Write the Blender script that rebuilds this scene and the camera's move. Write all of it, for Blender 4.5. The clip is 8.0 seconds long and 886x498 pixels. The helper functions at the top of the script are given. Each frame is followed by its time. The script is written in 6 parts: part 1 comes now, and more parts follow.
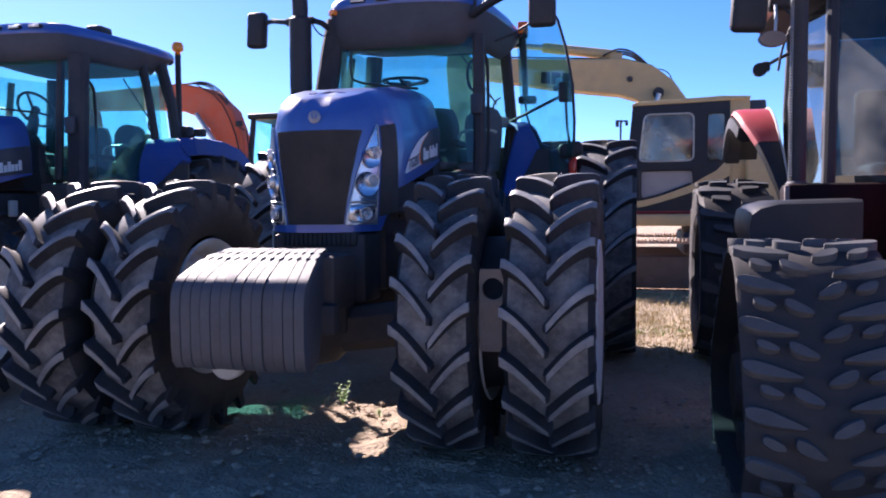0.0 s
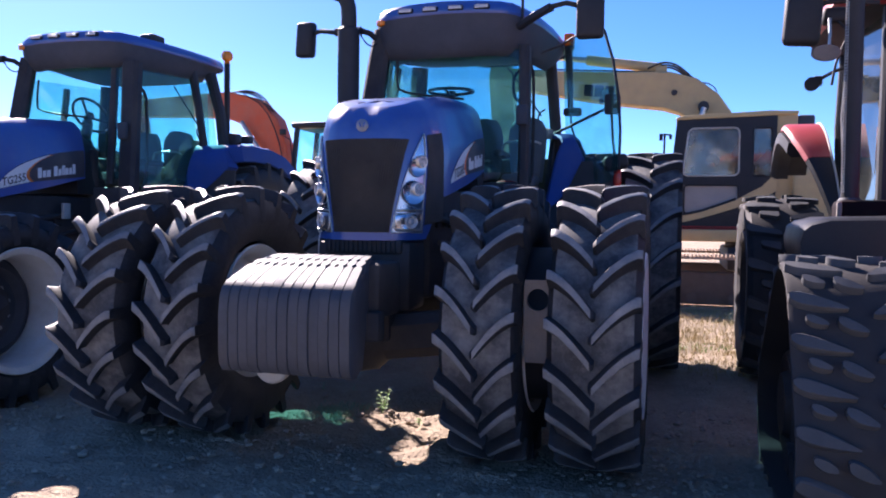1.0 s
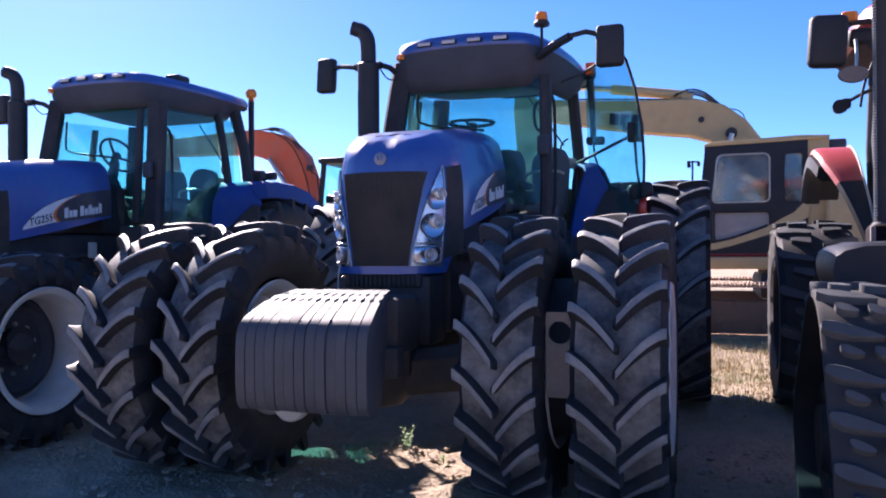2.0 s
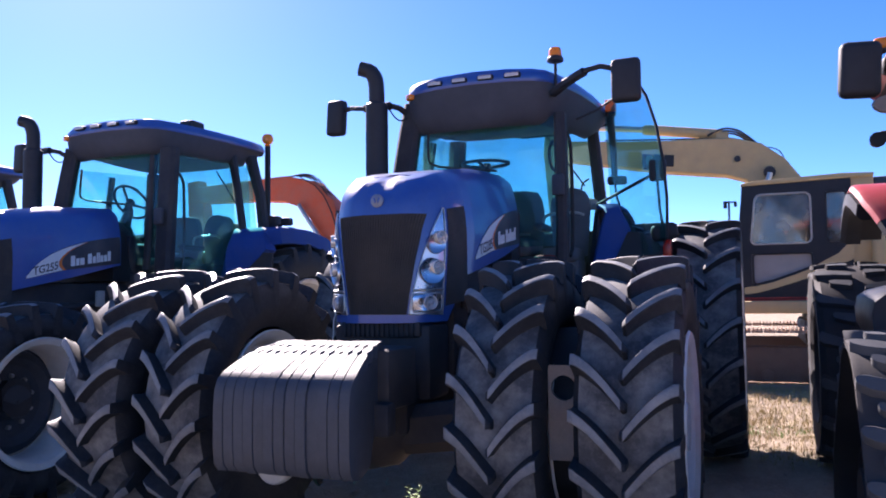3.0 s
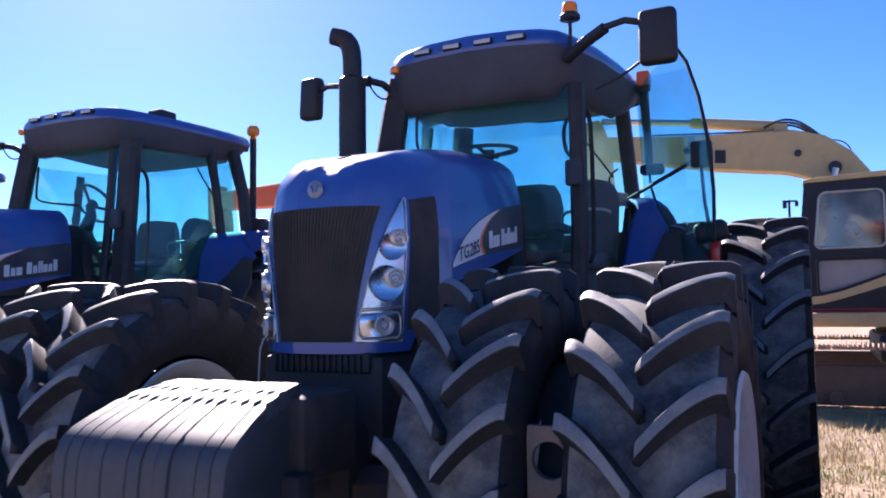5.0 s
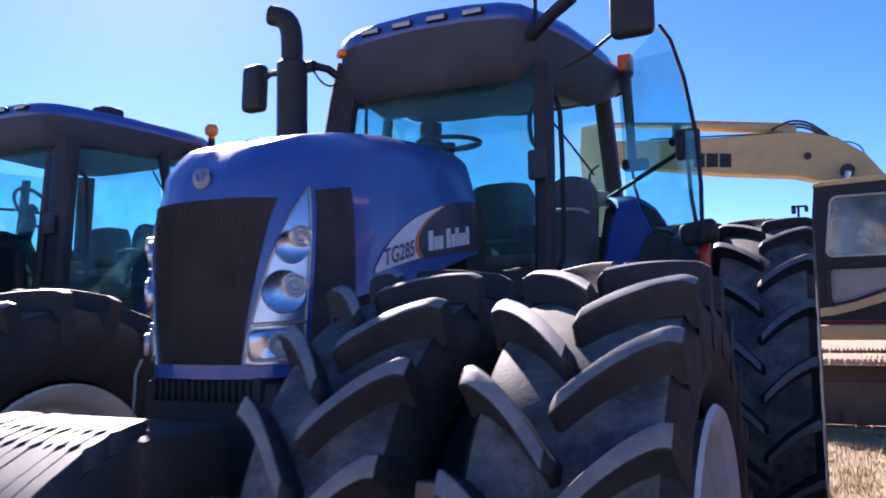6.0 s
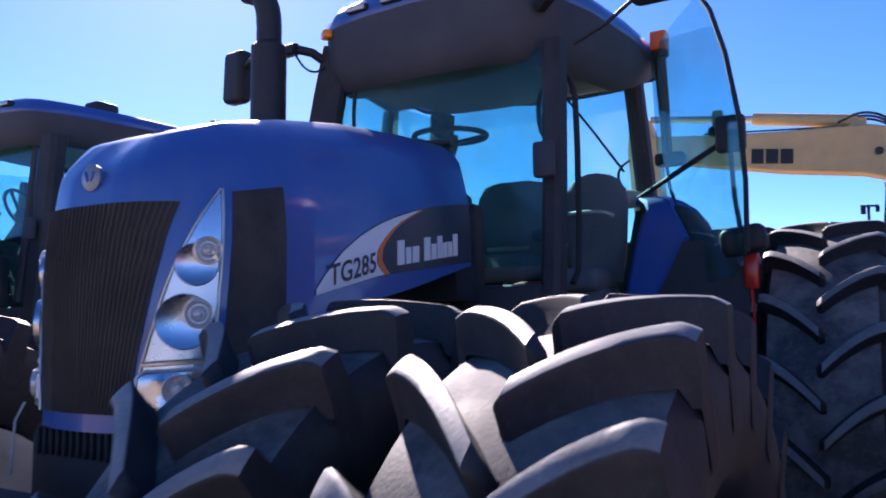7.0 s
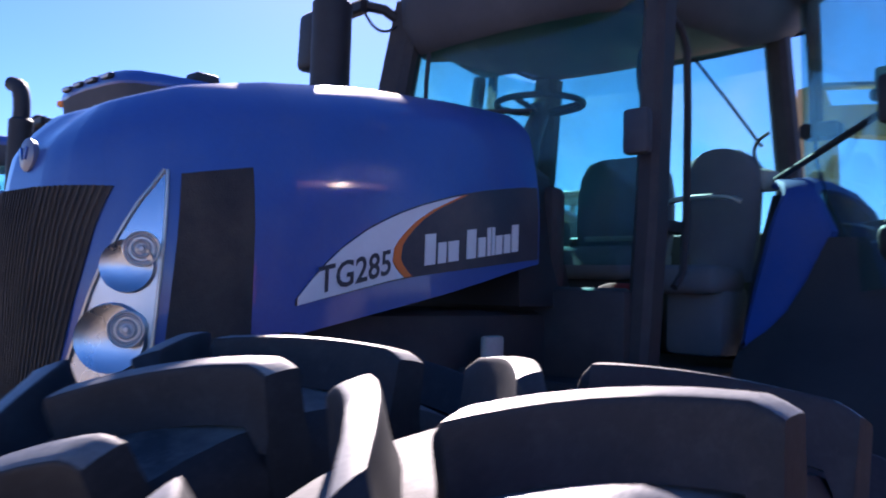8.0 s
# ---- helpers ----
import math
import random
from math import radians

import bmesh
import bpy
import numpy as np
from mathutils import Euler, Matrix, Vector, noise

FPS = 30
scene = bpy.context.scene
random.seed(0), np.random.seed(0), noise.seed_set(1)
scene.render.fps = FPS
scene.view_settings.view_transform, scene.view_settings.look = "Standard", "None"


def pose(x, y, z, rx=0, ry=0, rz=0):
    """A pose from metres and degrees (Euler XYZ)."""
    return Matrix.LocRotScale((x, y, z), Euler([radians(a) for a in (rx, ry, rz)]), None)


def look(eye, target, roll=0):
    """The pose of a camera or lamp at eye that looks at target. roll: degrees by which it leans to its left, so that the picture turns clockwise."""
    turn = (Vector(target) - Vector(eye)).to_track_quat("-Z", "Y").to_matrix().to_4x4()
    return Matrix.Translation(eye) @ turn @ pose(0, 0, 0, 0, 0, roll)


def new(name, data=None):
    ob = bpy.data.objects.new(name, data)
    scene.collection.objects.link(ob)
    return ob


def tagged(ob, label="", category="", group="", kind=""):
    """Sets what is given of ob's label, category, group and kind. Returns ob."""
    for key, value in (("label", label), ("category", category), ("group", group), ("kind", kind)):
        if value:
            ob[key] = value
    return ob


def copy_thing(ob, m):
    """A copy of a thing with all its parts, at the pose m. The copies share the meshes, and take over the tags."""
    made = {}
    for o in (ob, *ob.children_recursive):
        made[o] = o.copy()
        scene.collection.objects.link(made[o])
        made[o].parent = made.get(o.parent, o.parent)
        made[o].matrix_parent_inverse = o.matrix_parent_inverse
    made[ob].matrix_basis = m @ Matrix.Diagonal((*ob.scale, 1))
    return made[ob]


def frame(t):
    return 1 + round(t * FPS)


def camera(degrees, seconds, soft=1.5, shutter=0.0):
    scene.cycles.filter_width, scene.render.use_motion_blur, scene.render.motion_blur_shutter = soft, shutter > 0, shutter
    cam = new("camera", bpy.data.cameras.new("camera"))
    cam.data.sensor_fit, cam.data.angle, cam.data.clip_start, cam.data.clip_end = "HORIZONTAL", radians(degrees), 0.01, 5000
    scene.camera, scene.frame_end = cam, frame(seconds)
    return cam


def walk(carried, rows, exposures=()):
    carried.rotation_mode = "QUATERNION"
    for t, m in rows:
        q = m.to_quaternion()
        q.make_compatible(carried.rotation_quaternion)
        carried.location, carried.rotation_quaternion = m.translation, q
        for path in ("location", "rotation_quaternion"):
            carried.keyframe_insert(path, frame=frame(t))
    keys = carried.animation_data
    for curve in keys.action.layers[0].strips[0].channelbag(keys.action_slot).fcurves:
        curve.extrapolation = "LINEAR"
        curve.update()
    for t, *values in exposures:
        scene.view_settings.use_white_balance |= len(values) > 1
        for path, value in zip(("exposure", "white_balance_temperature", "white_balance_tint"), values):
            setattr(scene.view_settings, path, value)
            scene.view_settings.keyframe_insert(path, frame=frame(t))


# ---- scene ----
# ---- camera and its walk ----
cam = camera(58.9, 8.0, 1.85, 0.5)
ROWS = [
    (0.0, (1.852, -4.427, 1.366), (1.378, -2.487, 1.267), -0.4),
    (0.5, (1.824, -4.445, 1.354), (1.303, -2.517, 1.242), 0.2),
    (1.0, (1.810, -4.443, 1.357), (1.245, -2.526, 1.286), 0.7),
    (1.5, (1.806, -4.433, 1.355), (1.209, -2.525, 1.312), 0.3),
    (3.0, (1.966, -4.000, 1.370), (1.230, -2.145, 1.496), -0.7),
    (3.5, (1.937, -3.753, 1.357), (1.172, -1.910, 1.491), -0.5),
    (4.0, (1.863, -3.455, 1.383), (1.095, -1.613, 1.511), -1.2),
    (5.5, (1.907, -2.443, 1.428), (1.030, -0.653, 1.588), -0.5),
    (6.0, (1.937, -2.094, 1.425), (1.059, -0.306, 1.603), -0.9),
    (6.5, (1.972, -1.736, 1.461), (1.004, 0.005, 1.642), -0.7),
    (7.0, (1.922, -1.408, 1.525), (0.917, 0.312, 1.704), -0.5),
    (7.5, (1.906, -1.090, 1.603), (0.770, 0.549, 1.762), 0.6),
    (8.0, (1.894, -0.739, 1.644), (0.566, 0.753, 1.750), 1.7),
]
walk(cam, [(t, look(e, a, r)) for t, e, a, r in ROWS], [(0.0, 1.90, 6300, 30), (8.0, 1.90, 6300, 30)])

# ---- sky and sun ----
SUN_UP, SUN_LEFT = 34.9, 47.2
world = bpy.data.worlds.new("world")
scene.world = world
world.use_nodes = True
wn, wl = world.node_tree.nodes, world.node_tree.links
sky = wn.new("ShaderNodeTexSky")
sky.sky_type, sky.sun_disc = "NISHITA", False
sky.sun_elevation, sky.sun_rotation = radians(SUN_UP), radians(-SUN_LEFT)
sky.air_density, sky.dust_density, sky.ozone_density = 0.55, 0.14, 4.5
wn["Background"].inputs["Strength"].default_value = 0.070
deep = wn.new("ShaderNodeHueSaturation")
deep.inputs["Saturation"].default_value = 1.2
wl.new(sky.outputs[0], deep.inputs["Color"])
wl.new(deep.outputs[0], wn["Background"].inputs["Color"])
sun = new("sun", bpy.data.lights.new("sun", "SUN"))
sun.data.energy, sun.data.angle, sun.data.color = 5.0, radians(0.53), (1.0, 0.93, 0.82)
u, l = radians(SUN_UP), radians(SUN_LEFT)
SUN_DIR = Vector((-math.sin(l) * math.cos(u), math.cos(l) * math.cos(u), math.sin(u)))
sun.matrix_world = look((0, 0, 30), Vector((0, 0, 30)) - SUN_DIR)


# ---- materials ----
def nodes_of(m):
    m.use_nodes = True
    return m.node_tree.nodes, m.node_tree.links, m.node_tree.nodes["Principled BSDF"]


def surface(name, col, rough=0.5, metal=0.0, var=0.2, scale=5.0, dust=0.0, dust_col=(0.30, 0.24, 0.18), bump=0.1, fine=90.0, coat=0.0, spec=0.5, dust_scale=3.0, lo=0.38, specks=0.0):
    """A painted, moulded or earthy surface: two scales of tone, patchy dust, fine relief."""
    m = bpy.data.materials.new(name)
    n, k, b = nodes_of(m)
    tc, info = n.new("ShaderNodeTexCoord"), n.new("ShaderNodeObjectInfo")
    shift = n.new("ShaderNodeVectorMath")
    shift.operation = "MULTIPLY_ADD"
    comb = n.new("ShaderNodeCombineXYZ")
    for i in range(3):
        k.new(info.outputs["Random"], comb.inputs[i])
    k.new(comb.outputs[0], shift.inputs[0])
    shift.inputs[1].default_value = (9.0, 7.0, 11.0)
    k.new(tc.outputs["Object"], shift.inputs[2])

    def noise_tex(s, detail=5.0, r=0.6):
        t = n.new("ShaderNodeTexNoise")
        t.inputs["Scale"].default_value, t.inputs["Detail"].default_value, t.inputs["Roughness"].default_value = s, detail, r
        k.new(shift.outputs[0], t.inputs["Vector"])
        return t

    big, small = noise_tex(scale), noise_tex(fine, 3.0)
    ramp = n.new("ShaderNodeMix")
    ramp.data_type = "RGBA"
    ramp.inputs["A"].default_value = (*[c * (1 - var) for c in col], 1)
    ramp.inputs["B"].default_value = (*[min(1, c * (1 + var)) for c in col], 1)
    k.new(big.outputs["Fac"], ramp.inputs["Factor"])
    out = ramp.outputs["Result"]
    grain = n.new("ShaderNodeMix")
    grain.data_type, grain.blend_type = "RGBA", "OVERLAY"
    grain.inputs["Factor"].default_value = min(1.0, var)
    k.new(out, grain.inputs["A"])
    k.new(small.outputs["Color"], grain.inputs["B"])
    hue = n.new("ShaderNodeRGBToBW")
    k.new(small.outputs["Color"], hue.inputs[0])
    k.new(hue.outputs[0], grain.inputs["B"])
    out = grain.outputs["Result"]
    rmap = n.new("ShaderNodeMapRange")
    rmap.inputs["To Min"].default_value, rmap.inputs["To Max"].default_value = max(0.02, rough - 0.08), min(1.0, rough + 0.12)
    k.new(big.outputs["Fac"], rmap.inputs["Value"])
    rout = rmap.outputs[0]
    if dust:
        dn = noise_tex(dust_scale, 8.0, 0.68)
        dr = n.new("ShaderNodeMapRange")
        dr.inputs["From Min"].default_value, dr.inputs["From Max"].default_value = lo, lo + 0.30
        dr.inputs["To Max"].default_value = dust
        k.new(dn.outputs["Fac"], dr.inputs["Value"])
        dm = n.new("ShaderNodeMix")
        dm.data_type = "RGBA"
        k.new(dr.outputs[0], dm.inputs["Factor"])
        k.new(out, dm.inputs["A"])
        dm.inputs["B"].default_value = (*dust_col, 1)
        out = dm.outputs["Result"]
        if specks:
            sn, sr, sm = noise_tex(dust_scale * 7, 6.0, 0.75), n.new("ShaderNodeMapRange"), n.new("ShaderNodeMix")
            sr.inputs["From Min"].default_value, sr.inputs["From Max"].default_value, sr.inputs["To Max"].default_value = 0.50, 0.66, specks
            k.new(sn.outputs["Fac"], sr.inputs["Value"])
            sm.data_type = "RGBA"
            k.new(sr.outputs[0], sm.inputs["Factor"])
            k.new(out, sm.inputs["A"])
            sm.inputs["B"].default_value = (*[min(1.0, 1.25 * c) for c in dust_col], 1)
            out = sm.outputs["Result"]
        ra = n.new("ShaderNodeMath")
        ra.operation, ra.use_clamp = "MULTIPLY_ADD", True
        k.new(dr.outputs[0], ra.inputs[0])
        ra.inputs[1].default_value = 0.4
        k.new(rout, ra.inputs[2])
        rout = ra.outputs[0]
    k.new(out, b.inputs["Base Color"])
    k.new(rout, b.inputs["Roughness"])
    b.inputs["Metallic"].default_value = metal
    b.inputs["Coat Weight"].default_value = coat
    b.inputs["Coat Roughness"].default_value = 0.08
    b.inputs["Specular IOR Level"].default_value = spec
    if bump:
        bp = n.new("ShaderNodeBump")
        bp.inputs["Strength"].default_value, bp.inputs["Distance"].default_value = bump, 0.01
        k.new(small.outputs["Fac"], bp.inputs["Height"])
        k.new(bp.outputs[0], b.inputs["Normal"])
    return m


def glass(name, tint, gloss=1.0, haze=0.0):
    """A thin tinted pane: clear with the tint, mirror-like by the angle, and a little dust."""
    m = bpy.data.materials.new(name)
    m.use_nodes = True
    n, k = m.node_tree.nodes, m.node_tree.links
    n.clear()
    o = n.new("ShaderNodeOutputMaterial")
    t, g, d = n.new("ShaderNodeBsdfTransparent"), n.new("ShaderNodeBsdfGlossy"), n.new("ShaderNodeBsdfDiffuse")
    t.inputs[0].default_value = (*tint, 1)
    g.inputs["Roughness"].default_value = 0.03
    g.inputs["Color"].default_value = (gloss, gloss, gloss, 1)
    d.inputs[0].default_value = (0.5, 0.48, 0.44, 1)
    lw, f, fm = n.new("ShaderNodeLayerWeight"), n.new("ShaderNodeMath"), n.new("ShaderNodeMath")
    f.operation, f.inputs[1].default_value = "POWER", 4.0
    fm.operation, fm.inputs[1].default_value, fm.inputs[2].default_value = "MULTIPLY_ADD", 0.8, 0.03
    k.new(lw.outputs["Facing"], f.inputs[0])
    k.new(f.outputs[0], fm.inputs[0])
    a, c = n.new("ShaderNodeMixShader"), n.new("ShaderNodeMixShader")
    tc, nz, mr = n.new("ShaderNodeTexCoord"), n.new("ShaderNodeTexNoise"), n.new("ShaderNodeMapRange")
    nz.inputs["Scale"].default_value, nz.inputs["Detail"].default_value = 3.0, 6.0
    k.new(tc.outputs["Object"], nz.inputs["Vector"])
    mr.inputs["From Min"].default_value, mr.inputs["From Max"].default_value, mr.inputs["To Max"].default_value = 0.35, 0.75, haze
    k.new(nz.outputs["Fac"], mr.inputs["Value"])
    k.new(mr.outputs[0], a.inputs[0])
    k.new(t.outputs[0], a.inputs[1])
    # dust on glass scatters the light back and lets some of it through
    tl, film = n.new("ShaderNodeBsdfTranslucent"), n.new("ShaderNodeMixShader")
    tl.inputs[0].default_value = (0.55, 0.55, 0.52, 1)
    film.inputs[0].default_value = 0.6
    k.new(d.outputs[0], film.inputs[1])
    k.new(tl.outputs[0], film.inputs[2])
    k.new(film.outputs[0], a.inputs[2])
    k.new(fm.outputs[0], c.inputs[0])
    k.new(a.outputs[0], c.inputs[1])
    k.new(g.outputs[0], c.inputs[2])
    k.new(c.outputs[0], o.inputs[0])
    return m


BLUE = surface("blue_paint", (0.015, 0.074, 0.305), 0.32, var=0.12, coat=0.5, dust=0.16, dust_col=(0.17, 0.17, 0.19), bump=0.02, dust_scale=2.2, specks=0.05)
BLACK = surface("black_plastic", (0.016, 0.017, 0.021), 0.55, var=0.25, dust=0.15, dust_col=(0.10, 0.10, 0.105), bump=0.10, fine=160, spec=0.35)
FENDERBLUE = surface("dusty_blue_paint", (0.012, 0.062, 0.27), 0.6, var=0.15, dust=0.22, dust_col=(0.11, 0.125, 0.19), bump=0.03, spec=0.2)
DULL = surface("dull_rusty_plate", (0.17, 0.15, 0.14), 0.7, var=0.25, scale=12, dust=0.4, bump=0.15)
GRILLE = surface("grille_mesh", (0.014, 0.014, 0.016), 0.6, var=0.3, dust=0.2, bump=0.5, fine=240)
FRAME = surface("dark_frame_steel", (0.020, 0.021, 0.027), 0.6, var=0.3, dust=0.25, dust_col=(0.16, 0.135, 0.11), bump=0.12, fine=160, spec=0.35)
RUBBER = surface("tyre_rubber", (0.013, 0.016, 0.022), 0.6, var=0.4, scale=4, dust=0.4, dust_col=(0.070, 0.071, 0.074), bump=0.05, fine=140, dust_scale=5.5, spec=0.35, lo=0.46, specks=0.15)
VALLEY = surface("dusty_tread_rubber", (0.040, 0.044, 0.051), 0.62, var=0.45, scale=6, dust=0.85, dust_col=(0.255, 0.25, 0.24), bump=0.08, fine=120, dust_scale=4.5, spec=0.4, lo=0.41, specks=0.14)
LUG = surface("worn_lug_rubber", (0.125, 0.132, 0.142), 0.45, var=0.35, scale=8, dust=0.6, dust_col=(0.31, 0.305, 0.295), bump=0.06, fine=140, dust_scale=7, spec=0.4, lo=0.45, specks=0.12)
BLOCK = surface("block_tread_rubber", (0.022, 0.022, 0.025), 0.75, var=0.3, scale=5, dust=0.3, dust_col=(0.10, 0.085, 0.07), bump=0.15, fine=140, spec=0.35)
BLOCKTOP = surface("block_top_rubber", (0.046, 0.050, 0.056), 0.6, var=0.4, scale=6, dust=0.4, dust_col=(0.11, 0.108, 0.106), bump=0.15, fine=140, spec=0.4)
RIM = surface("rim_silver_paint", (0.62, 0.62, 0.60), 0.5, var=0.1, dust=0.5, dust_col=(0.36, 0.31, 0.25), bump=0.08)
CAST = surface("cast_iron_grey", (0.036, 0.042, 0.054), 0.55, metal=0.0, var=0.35, scale=9, dust=0.4, dust_col=(0.095, 0.10, 0.11), bump=0.06, fine=150, specks=0.1)
STEEL = surface("bare_steel", (0.5, 0.49, 0.47), 0.4, metal=0.9, var=0.2, bump=0.1)
CHROME = surface("chrome_reflector", (0.45, 0.48, 0.55), 0.26, metal=1.0, var=0.03, bump=0.0)
LENS = surface("clear_lens", (0.46, 0.45, 0.46), 0.22, metal=0.25, var=0.1, bump=0.02, fine=60)
BADGE = surface("worn_badge", (0.17, 0.20, 0.27), 0.35, metal=0.3, var=0.15, dust=0.2, bump=0.03)
WHITE = surface("white_decal", (0.72, 0.73, 0.74), 0.4, var=0.06, dust=0.15, bump=0.02)
DARKDECAL = surface("dark_decal", (0.02, 0.024, 0.04), 0.4, var=0.1, dust=0.2, bump=0.02)
ORANGE_DECAL = surface("orange_decal", (0.75, 0.16, 0.02), 0.4, var=0.08, bump=0.02)
AMBER = surface("amber_lens", (0.85, 0.22, 0.02), 0.15, var=0.1, bump=0.02)
REDAMBER = surface("orange_lens", (0.85, 0.13, 0.015), 0.2, var=0.1, bump=0.02)
REDLENS = surface("red_lens", (0.55, 0.02, 0.015), 0.2, var=0.1, bump=0.02)
CLOTH = surface("seat_cloth", (0.10, 0.12, 0.145), 0.85, var=0.3, dust=0.2, bump=0.4, fine=200)
GREYTRIM = surface("grey_cab_trim", (0.036, 0.041, 0.054), 0.7, var=0.2, dust=0.25, dust_col=(0.14, 0.14, 0.15), bump=0.12, fine=160)
GOLD = surface("lamp_ring", (0.78, 0.72, 0.66), 0.3, metal=0.6, var=0.1, bump=0.02)
PALEPOST = surface("pale_trim", (0.40, 0.39, 0.36), 0.6, var=0.15, dust=0.3, bump=0.1)
YELLOW = surface("yellow_paint", (0.48, 0.335, 0.15), 0.5, var=0.18, dust=0.4, dust_col=(0.33, 0.26, 0.17), bump=0.08, dust_scale=2)
ORANGE = surface("orange_paint", (0.60, 0.085, 0.018), 0.5, var=0.15, dust=0.3, bump=0.06, dust_scale=2)
CABBLACK = surface("cab_black_paint", (0.010, 0.012, 0.017), 0.45, var=0.2, dust=0.03, bump=0.05, spec=0.3)
RED = surface("red_paint", (0.36, 0.022, 0.028), 0.42, var=0.12, coat=0.12, dust=0.18, bump=0.03)
RUST = surface("rusty_track_steel", (0.13, 0.080, 0.062), 0.75, metal=0.2, var=0.4, scale=7, dust=0.5, dust_col=(0.20, 0.15, 0.115), bump=0.5)
SHOE = surface("worn_track_shoe", (0.34, 0.225, 0.165), 0.6, metal=0.1, var=0.35, scale=9, dust=0.4, dust_col=(0.42, 0.33, 0.25), bump=0.2)
STRIPE = surface("red_stripe", (0.45, 0.03, 0.02), 0.5, var=0.1, bump=0.02)
TEAL = glass("tinted_glass", (0.56, 0.86, 0.86), haze=0.14)
SHADY = glass("dark_tinted_glass", (0.31, 0.41, 0.44), haze=0.16)


# ---- builders ----
def part(name, bm, material, parent, label=""):
    """Links a bmesh as one mesh object under a thing or a part."""
    bmesh.ops.remove_doubles(bm, verts=bm.verts, dist=1e-5)
    bmesh.ops.recalc_face_normals(bm, faces=bm.faces)
    me = bpy.data.meshes.new(name)
    bm.to_mesh(me)
    bm.free()
    me.materials.append(material)
    me.polygons.foreach_set("use_smooth", [True] * len(me.polygons))
    me.set_sharp_from_angle(angle=radians(38))
    ob = new(name, me)
    ob.parent = parent
    if label:
        ob["label"] = label
    return ob


def thing(name, at, label, category, group="", turn=0.0):
    ob = new(name)
    ob.empty_display_size = 0.2
    ob.matrix_world = pose(*at, 0, 0, turn)
    return tagged(ob, label, category, group)


def BM():
    return bmesh.new()


def box(bm, c, s, bevel=0.0, m=None, seg=2):
    """A box round c of sizes s, with rounded edges, turned by m about its middle."""
    r = bmesh.ops.create_cube(bm, size=1.0, matrix=Matrix.Translation(c) @ (m or Matrix()) @ Matrix.Diagonal((*s, 1)))
    if bevel:
        edges = {e for v in r["verts"] for e in v.link_edges}
        bmesh.ops.bevel(bm, geom=list(edges), offset=min(bevel, 0.45 * min(s)), segments=seg, profile=0.5, affect="EDGES")
    return bm


def loft(bm, rings, closed=True, caps=True):
    vs = [[bm.verts.new(p) for p in ring] for ring in rings]
    n = len(rings[0])
    for a, b in zip(vs, vs[1:]):
        for i in range(n if closed else n - 1):
            j = (i + 1) % n
            bm.faces.new((a[i], a[j], b[j], b[i]))
    if caps and closed:
        bm.faces.new(vs[0][::-1])
        bm.faces.new(vs[-1])
    return bm


def tube(bm, pts, r, n=8, smooth=0):
    """A round bar through pts; r is one radius or one for each point."""
    pts = [Vector(p) for p in pts]
    rs = r if isinstance(r, (list, tuple)) else [r] * len(pts)
    for _ in range(smooth):
        q, qr = [pts[0]], [rs[0]]
        for i in range(len(pts) - 1):
            q += [pts[i] * 0.75 + pts[i + 1] * 0.25, pts[i] * 0.25 + pts[i + 1] * 0.75]
            qr += [rs[i] * 0.75 + rs[i + 1] * 0.25, rs[i] * 0.25 + rs[i + 1] * 0.75]
        pts, rs = q + [pts[-1]], qr + [rs[-1]]
    rings, up = [], None
    for i, p in enumerate(pts):
        d = (pts[min(i + 1, len(pts) - 1)] - pts[max(i - 1, 0)]).normalized()
        if up is None:
            up = d.orthogonal().normalized()
        up = (up - d * up.dot(d)).normalized()
        side = d.cross(up)
        rings.append([p + (up * math.cos(a) + side * math.sin(a)) * rs[i] for a in [2 * math.pi * j / n for j in range(n)]])
    return loft(bm, rings)


def beam(bm, pts, w, h, up=(0, 0, 1), bevel=0.2):
    """A bar of rounded rectangular section w by h through pts."""
    pts = [Vector(p) for p in pts]
    ws = w if isinstance(w, (list, tuple)) else [w] * len(pts)
    hs = h if isinstance(h, (list, tuple)) else [h] * len(pts)
    rings = []
    for i, p in enumerate(pts):
        d = (pts[min(i + 1, len(pts) - 1)] - pts[max(i - 1, 0)]).normalized()
        side = d.cross(Vector(up)).normalized()
        v = side.cross(d)
        a, b, e = ws[i] / 2, hs[i] / 2, bevel * min(ws[i], hs[i])
        rings.append([p + side * x + v * y for x, y in ((a, b - e), (a - e, b), (e - a, b), (-a, b - e), (-a, e - b), (e - a, -b), (a - e, -b), (a, e - b))])
    return loft(bm, rings)


def prism(bm, poly, place, d0, d1):
    """A polygon of (u, v) pushed from depth d0 to d1; place(u, v, d) gives the point."""
    return loft(bm, [[Vector(place(u, v, d)) for u, v in poly] for d in (d0, d1)])


def lathe(bm, prof, c, axis="X", n=40, caps=False):
    """Spins a profile of (along, radius) about an axis through c."""
    rings = []
    for a, r in prof:
        ring = []
        for j in range(n):
            t = 2 * math.pi * j / n
            p = (a, r * math.cos(t), r * math.sin(t))
            ring.append(Vector(c) + Vector(p if axis == "X" else (p[1], a, p[2]) if axis == "Y" else (p[1], p[2], a)))
        rings.append(ring)
    return loft(bm, rings, caps=caps)


def lerp_table(table, x):
    """Linear interpolation in a table of (x, value)."""
    if x <= table[0][0]:
        return table[0][1]
    for (a, p), (b, q) in zip(table, table[1:]):
        if x <= b:
            return p + (q - p) * (x - a) / (b - a)
    return table[-1][1]


